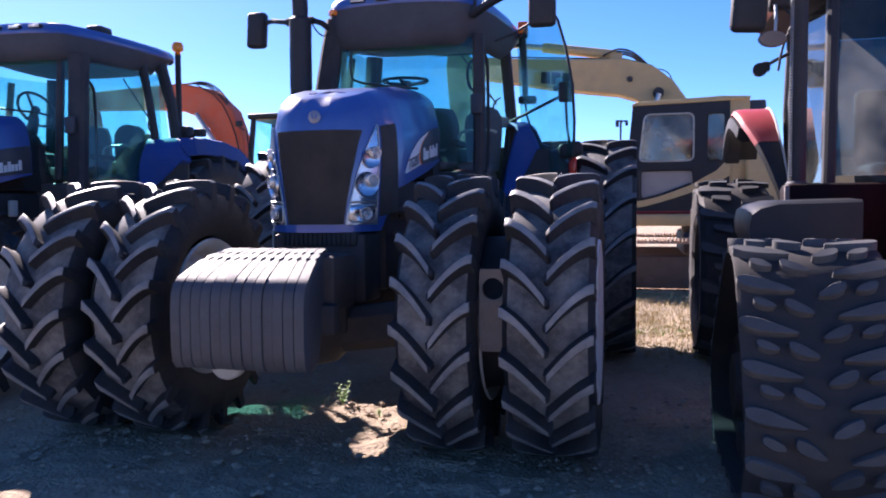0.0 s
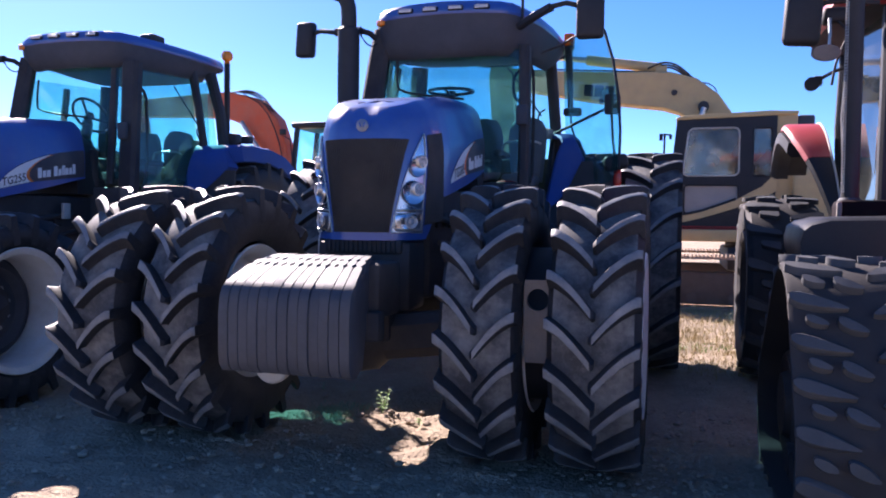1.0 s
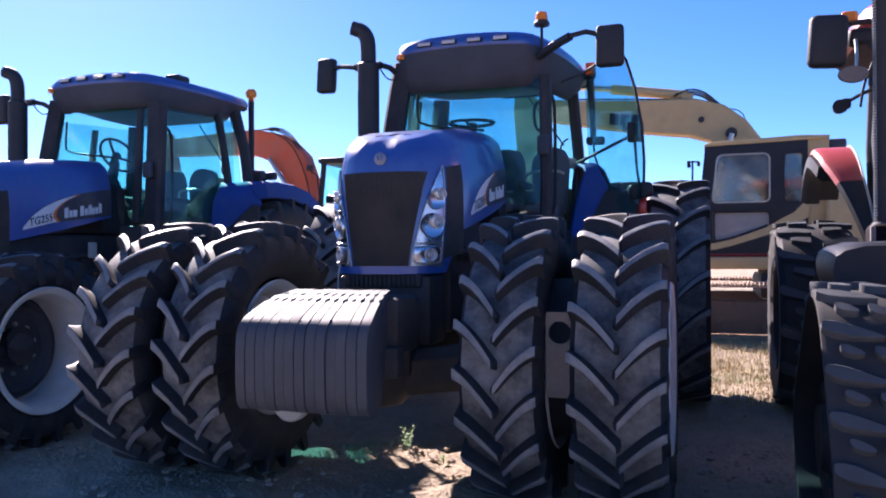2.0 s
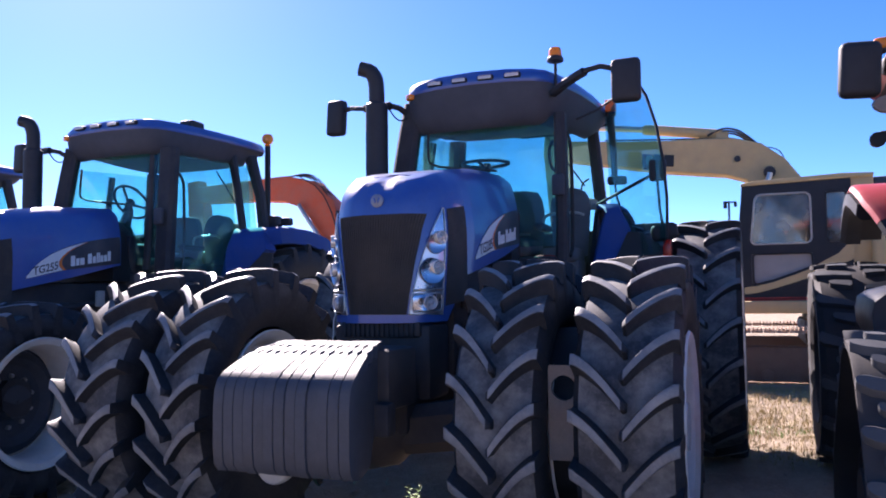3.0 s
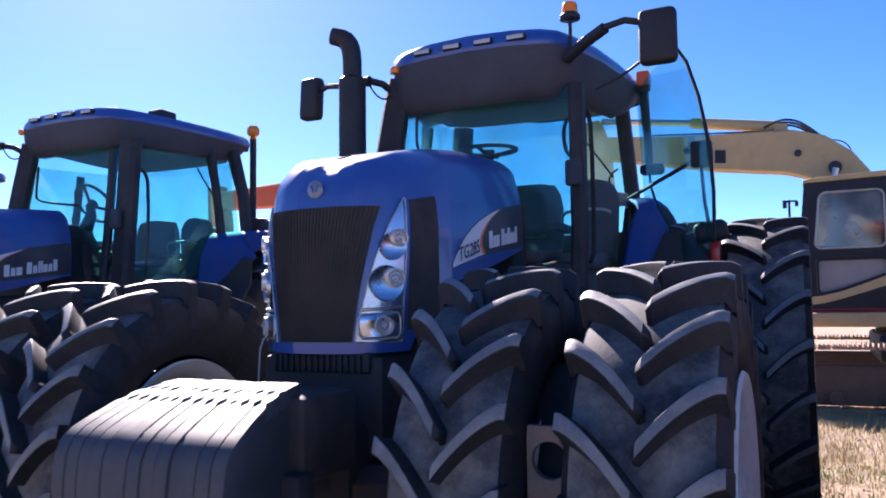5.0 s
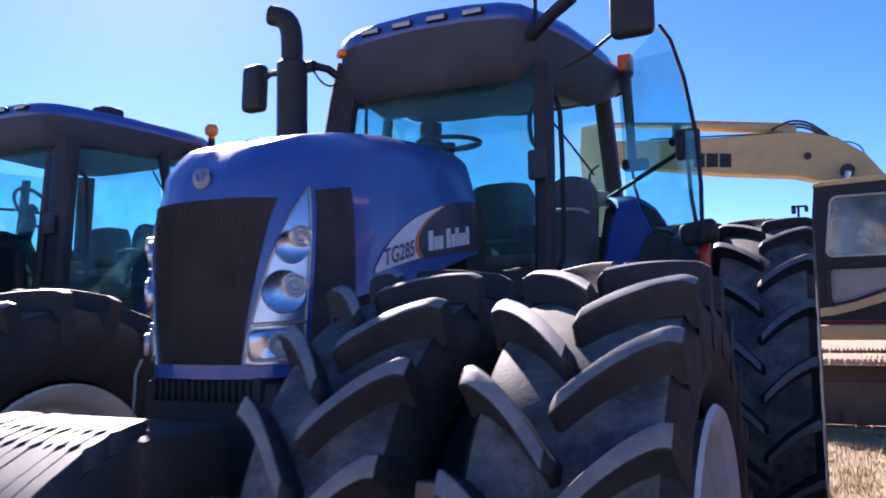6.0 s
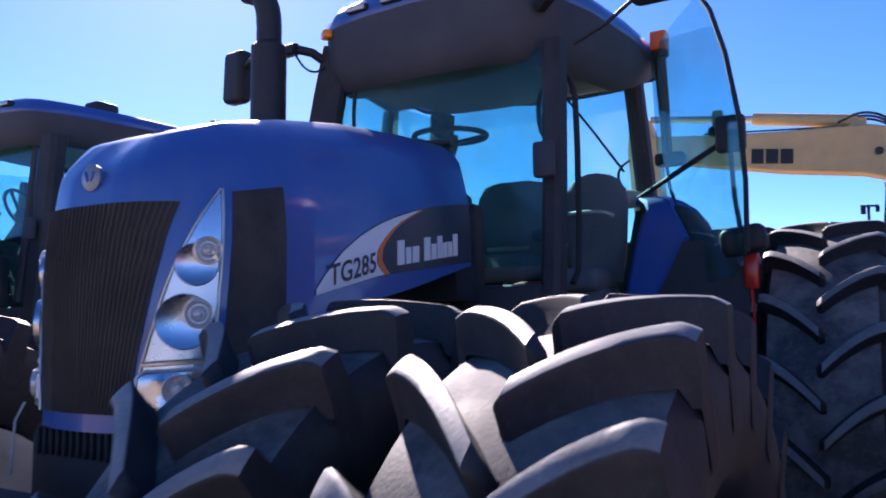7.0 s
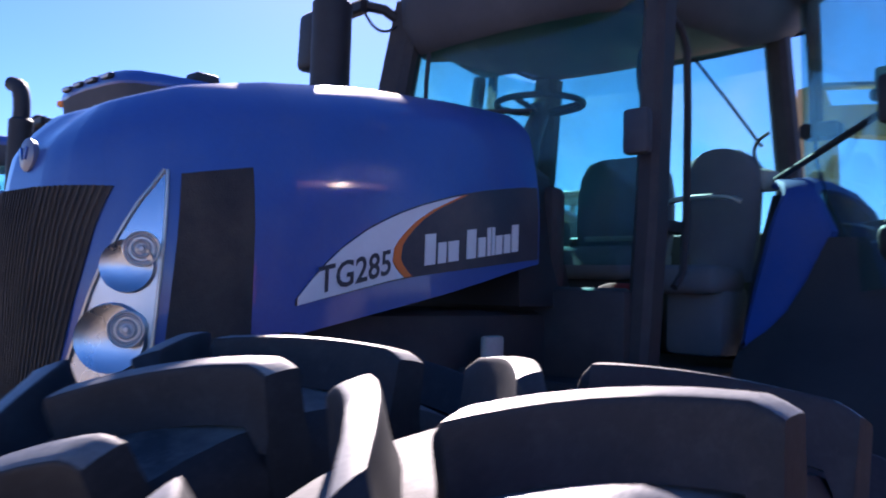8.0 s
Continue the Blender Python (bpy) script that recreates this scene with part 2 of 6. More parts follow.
def text_mesh(words, size):
    """The outline of words in the built-in font as (vertices, faces), with the start at 0, 0."""
    cu = bpy.data.curves.new("words", "FONT")
    cu.body, cu.size, cu.resolution_u, cu.offset = words, size, 3, 0.018
    ob = bpy.data.objects.new("words", cu)
    scene.collection.objects.link(ob)
    bpy.context.view_layer.update()
    me = ob.evaluated_get(bpy.context.evaluated_depsgraph_get()).to_mesh()
    vs, fs = [tuple(v.co) for v in me.vertices], [tuple(p.vertices) for p in me.polygons]
    bpy.data.objects.remove(ob)
    bpy.data.curves.remove(cu)
    return vs, fs


# ---- wheels ----
def carcass(bm, R, hw, rim_r, depth):
    """The bare body of a tyre about X: tread base, shoulders, sidewalls and beads."""
    r = R - depth
    lathe(bm, [(-hw * 0.70, rim_r), (-hw * 0.93, rim_r + 0.05), (-hw * 1.0, rim_r + (r - rim_r) * 0.45), (-hw * 1.0, r - 0.07), (-hw * 0.86, r - 0.022), (-hw * 0.45, r - 0.004), (0, r),
               (hw * 0.45, r - 0.004), (hw * 0.86, r - 0.022), (hw * 1.0, r - 0.07), (hw * 1.0, rim_r + (r - rim_r) * 0.45), (hw * 0.93, rim_r + 0.05), (hw * 0.70, rim_r)], (0, 0, 0), n=72)


def lugs(bm, R, hw, depth, count, sweep=0.20, width=0.046):
    """Chevron lugs: each runs from the middle of the tread to the shoulder and ends on the sidewall."""
    rng = random.Random(7)
    for side in (-1, 1):
        for i in range(count):
            a0 = 2 * math.pi * (i + (0.5 if side > 0 else 0.0)) / count
            rings = []
            for f in (-0.06, -0.03, 0.02, 0.10, 0.20, 0.30, 0.40, 0.50, 0.60, 0.70, 0.80, 0.88, 0.94, 0.98, 1.0, 1.03):
                x = side * hw * min(f, 1.0)
                ang = a0 - (sweep / R) * (1 - max(0.0, 1 - max(f, 0)) ** 1.45)
                drop = 0.0 if f < 0.9 else (f - 0.9) * 0.12 if f <= 1.0 else 0.085
                top, base = R - 0.012 * max(f, 0) ** 2 - drop, R - depth - (0.02 * max(f, 0) ** 2 + (0.03 if f > 0.93 else 0.0) + (0.11 if f > 1.0 else 0.0))
                if f < 0:
                    top = R - 0.012 - (0.010 if f < -0.05 else 0.0)
                if f > 1.0:
                    top = base + 0.008
                w = width * (0.60 if f < -0.05 else 0.78 if f < 0 else 1.0 + 0.25 * max(f, 0)) * (1 + 0.02 * rng.uniform(-1, 1))
                half = [(base, 1.50), (base + (top - base) * 0.22, 1.22), (base + (top - base) * 0.65, 1.08), (top - 0.006, 1.0), (top - 0.0018, 0.95), (top, 0.86), (top + 0.001, 0.40)]
                row = []
                for rr, ww in half + [(p, -q) for p, q in half[::-1]]:
                    t = ang + ww * w / 2 / R
                    row.append(Vector((x * (1.0 if f <= 1 else 1.015), -rr * math.sin(t), rr * math.cos(t))))
                rings.append(row)
            loft(bm, rings)


def blocks(bm, R, hw, depth, count):
    """An industrial tread: a long tapered bar and a small block by turns on each side."""
    for side in (-1, 1):
        for i in range(count):
            for kind in (0, 1):
                a0 = 2 * math.pi * (i + (0.5 if side > 0 else 0.0) + 0.5 * kind) / count
                f0, f1, w0, w1, lean = (1.0, 0.12, 0.10, 0.05, 0.07) if kind == 0 else (0.66, 0.16, 0.055, 0.08, 0.03)
                rings = []
                for q in (0.0, 0.08, 0.5, 0.92, 1.0):
                    f = f0 + (f1 - f0) * q
                    w = (w0 + (w1 - w0) * q) * (0.55 if q in (0.0, 1.0) else 1.0)
                    ang = a0 + lean / R * q * 1.2
                    top, base = R - 0.03 * f * f, R - depth - 0.03 * f * f
                    row = []
                    for rr, ww in ((base, w * 1.3), (top - 0.005, w), (top, w * 0.85), (top, -w * 0.85), (top - 0.005, -w), (base, -w * 1.3)):
                        t = ang + ww / 2 / R
                        row.append(Vector((side * hw * f, -rr * math.sin(t), rr * math.cos(t))))
                    rings.append(row)
                loft(bm, rings)


def wheel(parent, x, y, R, hw, rim_r, count, face, roll=0.0, depth=0.045, tread="lug", rim_mat=None, dish=0.10, disc_mat=None, sag=0.0):
    """A wheel part: tyre with its tread and a dished rim with disc, hub and bolts. face: side (-1, 1) that the disc shows."""
    bm = BM()
    carcass(bm, R, hw, rim_r, depth)
    tyre = part("wheel", bm, RUBBER if tread == "lug" else BLOCK, parent)
    tyre.matrix_local = pose(x, y, R, roll)
    if tread == "lug":
        tyre.data.materials.append(VALLEY)
        for p in tyre.data.polygons:
            if math.hypot(p.center.y, p.center.z) > R - depth - 0.03 and abs(p.normal.x) < 0.6:
                p.material_index = 1
    bm = BM()
    (lugs if tread == "lug" else blocks)(bm, R, hw, depth, count)
    tread_ob = part("tread", bm, RUBBER if tread == "lug" else BLOCK, tyre)
    tread_ob.data.materials.append(LUG if tread == "lug" else BLOCKTOP)
    for p in tread_ob.data.polygons:
        c = Vector((0, p.center.y, p.center.z)).normalized()
        if abs(p.normal.dot(c)) > 0.80 and math.hypot(p.center.y, p.center.z) > R - depth * 0.85:
            p.material_index = 1
    bm = BM()
    e = hw * 0.94
    i = hw * 0.76
    lathe(bm, [(face * p, r) for p, r in ((-i - 0.012, rim_r + 0.022), (-i, rim_r + 0.03), (-i + 0.02, rim_r - 0.004), (-i * 0.6, rim_r - 0.03), (e * 0.6, rim_r - 0.03), (e - 0.02, rim_r - 0.004), (e, rim_r + 0.03), (e + 0.012, rim_r + 0.022),
               (e - 0.012, rim_r - 0.02), (e * 0.55, rim_r - 0.05), (-i * 0.55, rim_r - 0.05), (-i + 0.012, rim_r - 0.02), (-i - 0.012, rim_r + 0.022))], (0, 0, 0), n=56)
    # the loaded tyre lets its rim sit a little low
    seat = (pose(0, 0, 0, -roll) @ Vector((0, 0, -sag))) if sag else Vector((0, 0, 0))
    part("rim", bm, rim_mat or RIM, tyre).location = seat
    bm = BM()
    d = face * (e - dish)
    lathe(bm, [(d - face * 0.05, rim_r - 0.05), (d, rim_r - 0.07), (d + face * 0.02, rim_r * 0.72), (d - face * 0.03, rim_r * 0.6), (d - face * 0.035, rim_r * 0.30), (d + face * 0.05, rim_r * 0.27), (d + face * 0.055, 0.01)], (0, 0, 0), n=40)
    part("disc", bm, disc_mat or rim_mat or RIM, tyre).location = seat
    for j in range(10):
        t = 2 * math.pi * j / 10
        bm = BM()
        c = Vector((d - face * 0.03, rim_r * 0.42 * math.cos(t), rim_r * 0.42 * math.sin(t)))
        lathe(bm, [(0, 0.018), (face * 0.022, 0.016), (face * 0.026, 0.004)], c, n=6)
        part("wheel_nut", bm, STEEL, tyre).location = seat
    return tyre


# ---- the blue row-crop tractors ----
PLAN = [(0.0, -0.070), (0.10, -0.064), (0.20, -0.035), (0.27, 0.010), (0.32, 0.062), (0.355, 0.120), (0.385, 0.190), (0.410, 0.280), (0.425, 0.400), (0.432, 0.60), (0.432, 0.85), (0.425, 1.10), (0.414, 1.30), (0.406, 1.41)]
LEN = [0.0]
for (ax, ay), (bx, by) in zip(PLAN, PLAN[1:]):
    LEN.append(LEN[-1] + math.hypot(bx - ax, by - ay))
TOP = [(-0.10, 1.995), (0.05, 2.05), (0.20, 2.108), (0.40, 2.155), (0.70, 2.205), (1.10, 2.245), (1.56, 2.275)]
LOW = [(-0.10, 1.235), (0.12, 1.245), (0.26, 1.50), (0.55, 1.56), (0.95, 1.64), (1.30, 1.72), (1.56, 1.77)]


def plan_at(s):
    a = abs(s)
    x, y = lerp_table([(q, p[0]) for q, p in zip(LEN, PLAN)], a), lerp_table([(q, p[1]) for q, p in zip(LEN, PLAN)], a)
    return (math.copysign(x, s) if s else 0.0), y


def s_of_x(x):
    return math.copysign(lerp_table([(p[0], q) for q, p in zip(LEN, PLAN)][:9], abs(x)), x)


def s_of_y(y):
    return lerp_table([(p[1], q) for q, p in zip(LEN, PLAN)], y)


def hood_pt(s, z, out=0.0):
    """A point of the hood's skin: s metres round from the middle of the nose (minus: the other side), at height z, out metres proud."""
    x, y = plan_at(s)
    zt = lerp_table(TOP, y)
    g = (z - (zt - 0.40)) / 0.40
    f = 1.0 if g <= 0 else 1.0 - 0.21 * min(g, 1.0) ** 2.0
    x2, y2 = plan_at(s + 0.01)
    x1, y1 = plan_at(s - 0.01)
    n = Vector((y2 - y1, x1 - x2, 0)).normalized()
    front = max(0.0, 1 - abs(s) / 0.42)
    rake = front * (0.0 if g <= 0 else 0.055 * min(g, 1.0) ** 2)
    return Vector((x * f + n.x * out, y + rake + n.y * out, z))


def hood_grid(bm, poly_rows, out=0.005, thick=0.012):
    """A patch on the hood from rows of (s, z) points, with its own thickness."""
    outer = [[hood_pt(s, z, out) for s, z in row] for row in poly_rows]
    inner = [[hood_pt(s, z, out - thick) for s, z in row] for row in poly_rows]
    vo = [[bm.verts.new(p) for p in r] for r in outer]
    vi = [[bm.verts.new(p) for p in r] for r in inner]
    n, m = len(vo), len(vo[0])
    for v in (vo, vi):
        for i in range(n - 1):
            for j in range(m - 1):
                bm.faces.new((v[i][j], v[i][j + 1], v[i + 1][j + 1], v[i + 1][j]))
    for i in range(n - 1):
        for j in (0, m - 1):
            bm.faces.new((vo[i][j], vo[i + 1][j], vi[i + 1][j], vi[i][j]))
    for j in range(m - 1):
        for i in (0, n - 1):
            bm.faces.new((vo[i][j], vo[i][j + 1], vi[i][j + 1], vi[i][j]))
    return bm


def hood_words(words, wide, high, y0, z0, slope, side, out):
    """Letters laid on the hood's flank, wide by high, starting at y0, z0 and rising by slope."""
    vs, fs = text_mesh(words, 1.0)
    bm = BM()
    u0, u1, v1 = min(v[0] for v in vs), max(v[0] for v in vs), max(v[1] for v in vs)
    q = []
    for u, v, _ in vs:
        f = (u - u0) / (u1 - u0)
        uu = wide * (f if side > 0 else 1 - f)
        q.append(bm.verts.new(hood_pt(side * s_of_y(y0 + uu), z0 + high * v / v1 + slope * uu, out)))
    for f in fs:
        bm.faces.new([q[i] for i in f])
    return bm


def build_hood(t, model):
    S = LEN[-1]
    ss = [-S + 2 * S * i / 72 for i in range(73)]
    ss = sorted(set(ss) | {math.copysign(q, k) for q in LEN[1:9] for k in (-1, 1)})
    rings = []
    for s in ss:
        x, y = plan_at(s)
        zt, zb = lerp_table(TOP, y), lerp_table(LOW, y)
        front = max(0.0, 1 - abs(s) / 0.5)
        col = [hood_pt(s, zb + (zt - 0.13 - zb) * k / 9) for k in range(10)]
        e = col[-1]
        for f, up in ((0.970, 0.040), (0.91, 0.070), (0.82, 0.098), (0.73, 0.120), (0.70, 0.1245), (0.66, 0.1265), (0.40, 0.1295), (0.0, 0.131)):
            yy = e.y + front * 0.55 * (1 - f) ** 1.1
            col.append(Vector((e.x * f, yy, lerp_table(TOP, yy) - 0.13 + up)))
        rings.append(col)
    bm = BM()
    loft(bm, rings, closed=False)
    hood = part("hood", bm, BLUE, t)
    # the grille, with upright ribs
    rows = []
    for i in range(13):
        z = 1.285 + (1.845 - 1.285) * i / 12
        h = s_of_x(lerp_table([(1.285, 0.175), (1.40, 0.192), (1.60, 0.224), (1.75, 0.256), (1.845, 0.286)], z))
        rows.append([(-h + 2 * h * j / 20, z) for j in range(21)])
    bm = BM()
    hood_grid(bm, rows, 0.006, 0.02)
    grille = part("grille", bm, GRILLE, hood, "black mesh front grille")
    bm = BM()
    for j in range(1, 34):
        pts = []
        for i in range(13):
            h = rows[i][-1][0]
            pts.append(hood_pt(-h + 2 * h * j / 34, rows[i][0][1], 0.009))
        tube(bm, pts, 0.0026, 5)
    part("grille_rib", bm, GRILLE, grille)
    # badge
    bm = BM()
    lathe(bm, [(0.016, 0.036), (0.003, 0.039), (-0.001, 0.034), (-0.002, 0.0005)], (0, -0.050, 1.925), "Y", 24)
    badge = part("badge", bm, BADGE, hood, "round worn nose badge")
    bm = BM()
    for k in (-1, 1):
        box(bm, (k * 0.012, -0.0535, 1.927), (0.008, 0.006, 0.030), 0.002, Matrix.Rotation(k * 0.35, 4, "Y"))
    part("badge_mark", bm, BLUE, badge)
    # headlamps
    for k in (-1, 1):
        def edge(z):
            return s_of_x(lerp_table([(1.285, 0.190), (1.35, 0.198), (1.45, 0.217), (1.60, 0.253), (1.72, 0.288), (1.80, 0.318), (1.885, 0.350)], z))

        def outer(z):
            return s_of_x(lerp_table([(1.285, 0.334), (1.885, 0.353)], z))
        rows = []
        for i in range(17):
            z = 1.285 + 0.60 * i / 16
            a = edge(z)
            rows.append([(k * (a + (outer(z) - a) * j / 8), z) for j in range(9)])
        bm = BM()
        hood_grid(bm, rows, 0.005, 0.02)
        lamp = part("headlamp", bm, CHROME, hood, "tall swept headlamp with chrome reflectors")
        bm = BM()
        rim = [hood_pt(*r[0], 0.010) for r in rows] + [hood_pt(*r[-1], 0.010) for r in rows[::-1]]
        tube(bm, rim + [rim[0]], 0.004, 6)
        part("bezel", bm, STEEL, lamp)
        bm = BM()
        tube(bm, [hood_pt(*p, 0.011) for p in [(k * (edge(1.415) + (outer(1.42) - edge(1.415)) * j / 6), 1.415 + 0.01 * j / 6) for j in range(7)]], 0.007, 6)
        part("divider", bm, STEEL, lamp)

        def cup(z, f, r, depth, mat, name, flutes=0.0):
            a = edge(z)
            s = k * (a + (outer(z) - a) * f)
            c, o = hood_pt(s, z, 0.004), hood_pt(s, z, 0.10)
            m = (o - c).to_track_quat("X", "Z").to_matrix().to_4x4()
            bm = BM()
            lathe(bm, depth, (0, 0, 0), "X", 28)
            for v in bm.verts:
                v.co.x += flutes * math.sin(v.co.y * 16)
            bm.transform(Matrix.Translation(c) @ m @ Matrix.Diagonal((1, r, r, 1)))
            return part(name, bm, mat, lamp)
        for z, f, r in ((1.712, 0.60, 0.034), (1.545, 0.68, 0.035)):
            cup(z, f, r, [(0.004, 1.12), (0.028, 1.10), (0.030, 1.05), (0.028, 0.99), (0.018, 0.97)], GOLD, "lens_ring")
            cup(z, f, r, [(0.024, 0.98), (0.0265, 0.86), (0.0205, 0.74), (0.0205, 0.62), (0.0285, 0.52), (0.0225, 0.38), (0.0235, 0.26), (0.0295, 0.14), (0.0300, 0.01)], LENS, "lens", 0.0005)
        for z, f, r in ((1.676, 0.46, 0.055), (1.525, 0.48, 0.071)):
            cup(z, f, r, [(0.004, 1.05), (0.020, 1.0), (0.0145, 0.8), (0.0098, 0.55), (0.0072, 0.3), (0.006, 0.01)], CHROME, "reflector")
        # the square low lamp: clear cover over a faceted bowl
        def low(f, z):
            a = edge(1.348)
            return (k * (a + 0.006 + (outer(1.348) - a - 0.02) * f), z)
        loop = [low(f, z) for f, z in ((0.08, 1.298), (0.92, 1.302), (1.0, 1.32), (1.0, 1.385), (0.92, 1.402), (0.10, 1.396), (0.0, 1.38), (0.0, 1.315))]
        bm = BM()
        tube(bm, [hood_pt(*p, 0.014) for p in loop + loop[:1]], 0.006, 6)
        part("low_lamp_frame", bm, STEEL, lamp)
        bm = BM()
        rng = random.Random(2)
        hood_grid(bm, [[low(f, z) for f in (0.03, 0.2, 0.4, 0.6, 0.8, 0.97)] for z in (1.306, 1.33, 1.352, 1.374, 1.394)], 0.014, 0.010)
        for v in bm.verts:
            v.co.y += rng.uniform(-0.012, 0.006)
        part("low_lamp", bm, CHROME, lamp)
        cup(1.350, 0.56, 0.038, [(0.012, 1.10), (0.026, 1.06), (0.027, 0.98), (0.018, 0.80), (0.014, 0.50), (0.024, 0.34), (0.026, 0.01)], LENS, "low_lamp_bowl", 0.001)
        # side intake behind the lamp
        s0, s1 = s_of_y(0.142), s_of_y(0.29)
        rows = [[(k * (s0 - 0.04 * (1 - i / 8) + (s1 - s0 + 0.04 * (1 - i / 8)) * j / 4), 1.33 + 0.55 * i / 8 + 0.03 * j / 4) for j in range(5)] for i in range(9)]
        bm = BM()
        hood_grid(bm, rows, 0.004, 0.015)
        vent = part("side_intake", bm, GRILLE, hood, "black side intake screen")
        # flank decal: dark field, white crescent, orange line, letters, bars for the maker's name
        def field(y, f):
            lo = lerp_table([(0.395, 1.597), (0.70, 1.664), (0.82, 1.684), (1.28, 1.742), (1.54, 1.772)], y)
            hi = lerp_table([(0.395, 1.606), (0.46, 1.68), (0.53, 1.742), (0.62, 1.800), (0.72, 1.845), (0.82, 1.880), (0.95, 1.917), (1.10, 1.949), (1.30, 1.983), (1.54, 2.010)], y)
            return lo + (hi - lo) * f
        bm = BM()
        hood_grid(bm, [[(k * s_of_y(y), field(y, f)) for f in (0, 0.2, 0.4, 0.6, 0.8, 1.0)] for y in [0.40 + 1.00 * i / 26 for i in range(27)]], 0.003, 0.006)
        decal = part("flank_decal", bm, DARKDECAL, hood, "dark swoosh decal on the hood's flank")

        def arc(f, d):
            """The curved rear end of the white field."""
            y = lerp_table([(0.0, 0.745), (0.15, 0.715), (0.3, 0.70), (0.5, 0.705), (0.65, 0.73), (0.8, 0.785), (0.9, 0.85), (1.0, 0.98)], f) + d
            return min(y, 1.39)
        bm = BM()
        hood_grid(bm, [[(k * s_of_y(0.405 + (arc(f, 0) - 0.405) * g), field(0.405 + (arc(f, 0) - 0.405) * g, 0.02 + 0.96 * f)) for g in [i / 14 for i in range(15)]] for f in [i / 10 for i in range(11)]], 0.006, 0.004)
        part("white_crescent", bm, WHITE, decal)
        bm = BM()
        hood_grid(bm, [[(k * s_of_y(min(1.395, arc(f, g))), field(min(1.395, arc(f, g)), 0.02 + 0.96 * f)) for g in (0.003, 0.016, 0.03)] for f in [i / 10 for i in range(11)]], 0.0075, 0.004)
        part("orange_line", bm, ORANGE_DECAL, decal)
        part("model_letters", hood_words(model, 0.235, 0.064, 0.458, 1.628, 0.24, k, 0.0085), DARKDECAL, decal)
        x = 0.825
        rng = random.Random(3)
        for w, h in ((0.050, 0.085), (0.040, 0.058), (0.054, 0.058), (0.0, 0.0), (0.050, 0.085), (0.040, 0.058), (0.018, 0.085), (0.018, 0.085), (0.040, 0.058), (0.040, 0.058), (0.042, 0.085)):
            if w:
                bm = BM()
                hood_grid(bm, [[(k * s_of_y(x + w * 0.82 * i), 1.710 + 0.145 * (x + w * 0.82 * i - 0.82) + h * j) for j in (0, 0.5, 1)] for i in (0, 0.5, 1)], 0.0075, 0.004)
                part("white_bar", bm, WHITE, decal)
            x += (w or 0.022) + 0.004
    # nose underside and the dark engine block below the hood
    bm = BM()
    box(bm, (0, 0.02, 1.20), (0.50, 0.10, 0.09), 0.02)
    box(bm, (0, 0.14, 1.02), (0.60, 0.30, 0.42), 0.03)
    box(bm, (0, 0.95, 1.22), (0.66, 1.30, 0.72), 0.04)
    box(bm, (0, 0.80, 0.80), (0.46, 1.9, 0.34), 0.05)
    part("engine_block", bm, FRAME, t, "dark grimy engine and frame rails")
    bm = BM()
    for j in range(15):
        box(bm, (-0.21 + 0.03 * j, -0.036, 1.195), (0.010, 0.014, 0.075), 0.003, None, 1)
    part("lower_grille", bm, BLACK, t)
    bm = BM()
    for q in range(6):
        box(bm, (0.335, 0.45 + 0.14 * q, 1.36), (0.03, 0.10, 0.10), 0.012)
    tube(bm, [(0.36, 0.30, 1.38), (0.38, 0.7, 1.34), (0.36, 1.3, 1.42)], 0.022, 8, 2)
    tube(bm, [(0.37, 0.36, 1.22), (0.39, 0.9, 1.18), (0.36, 1.5, 1.3)], 0.018, 8, 2)
    part("engine_pipe", bm, FRAME, t)
    bm = BM()
    box(bm, (0.40, 1.18, 1.44), (0.03, 0.09, 0.14), 0.01)
    part("filter_cap", bm, PALEPOST, t, "pale plastic canister")
    return hood


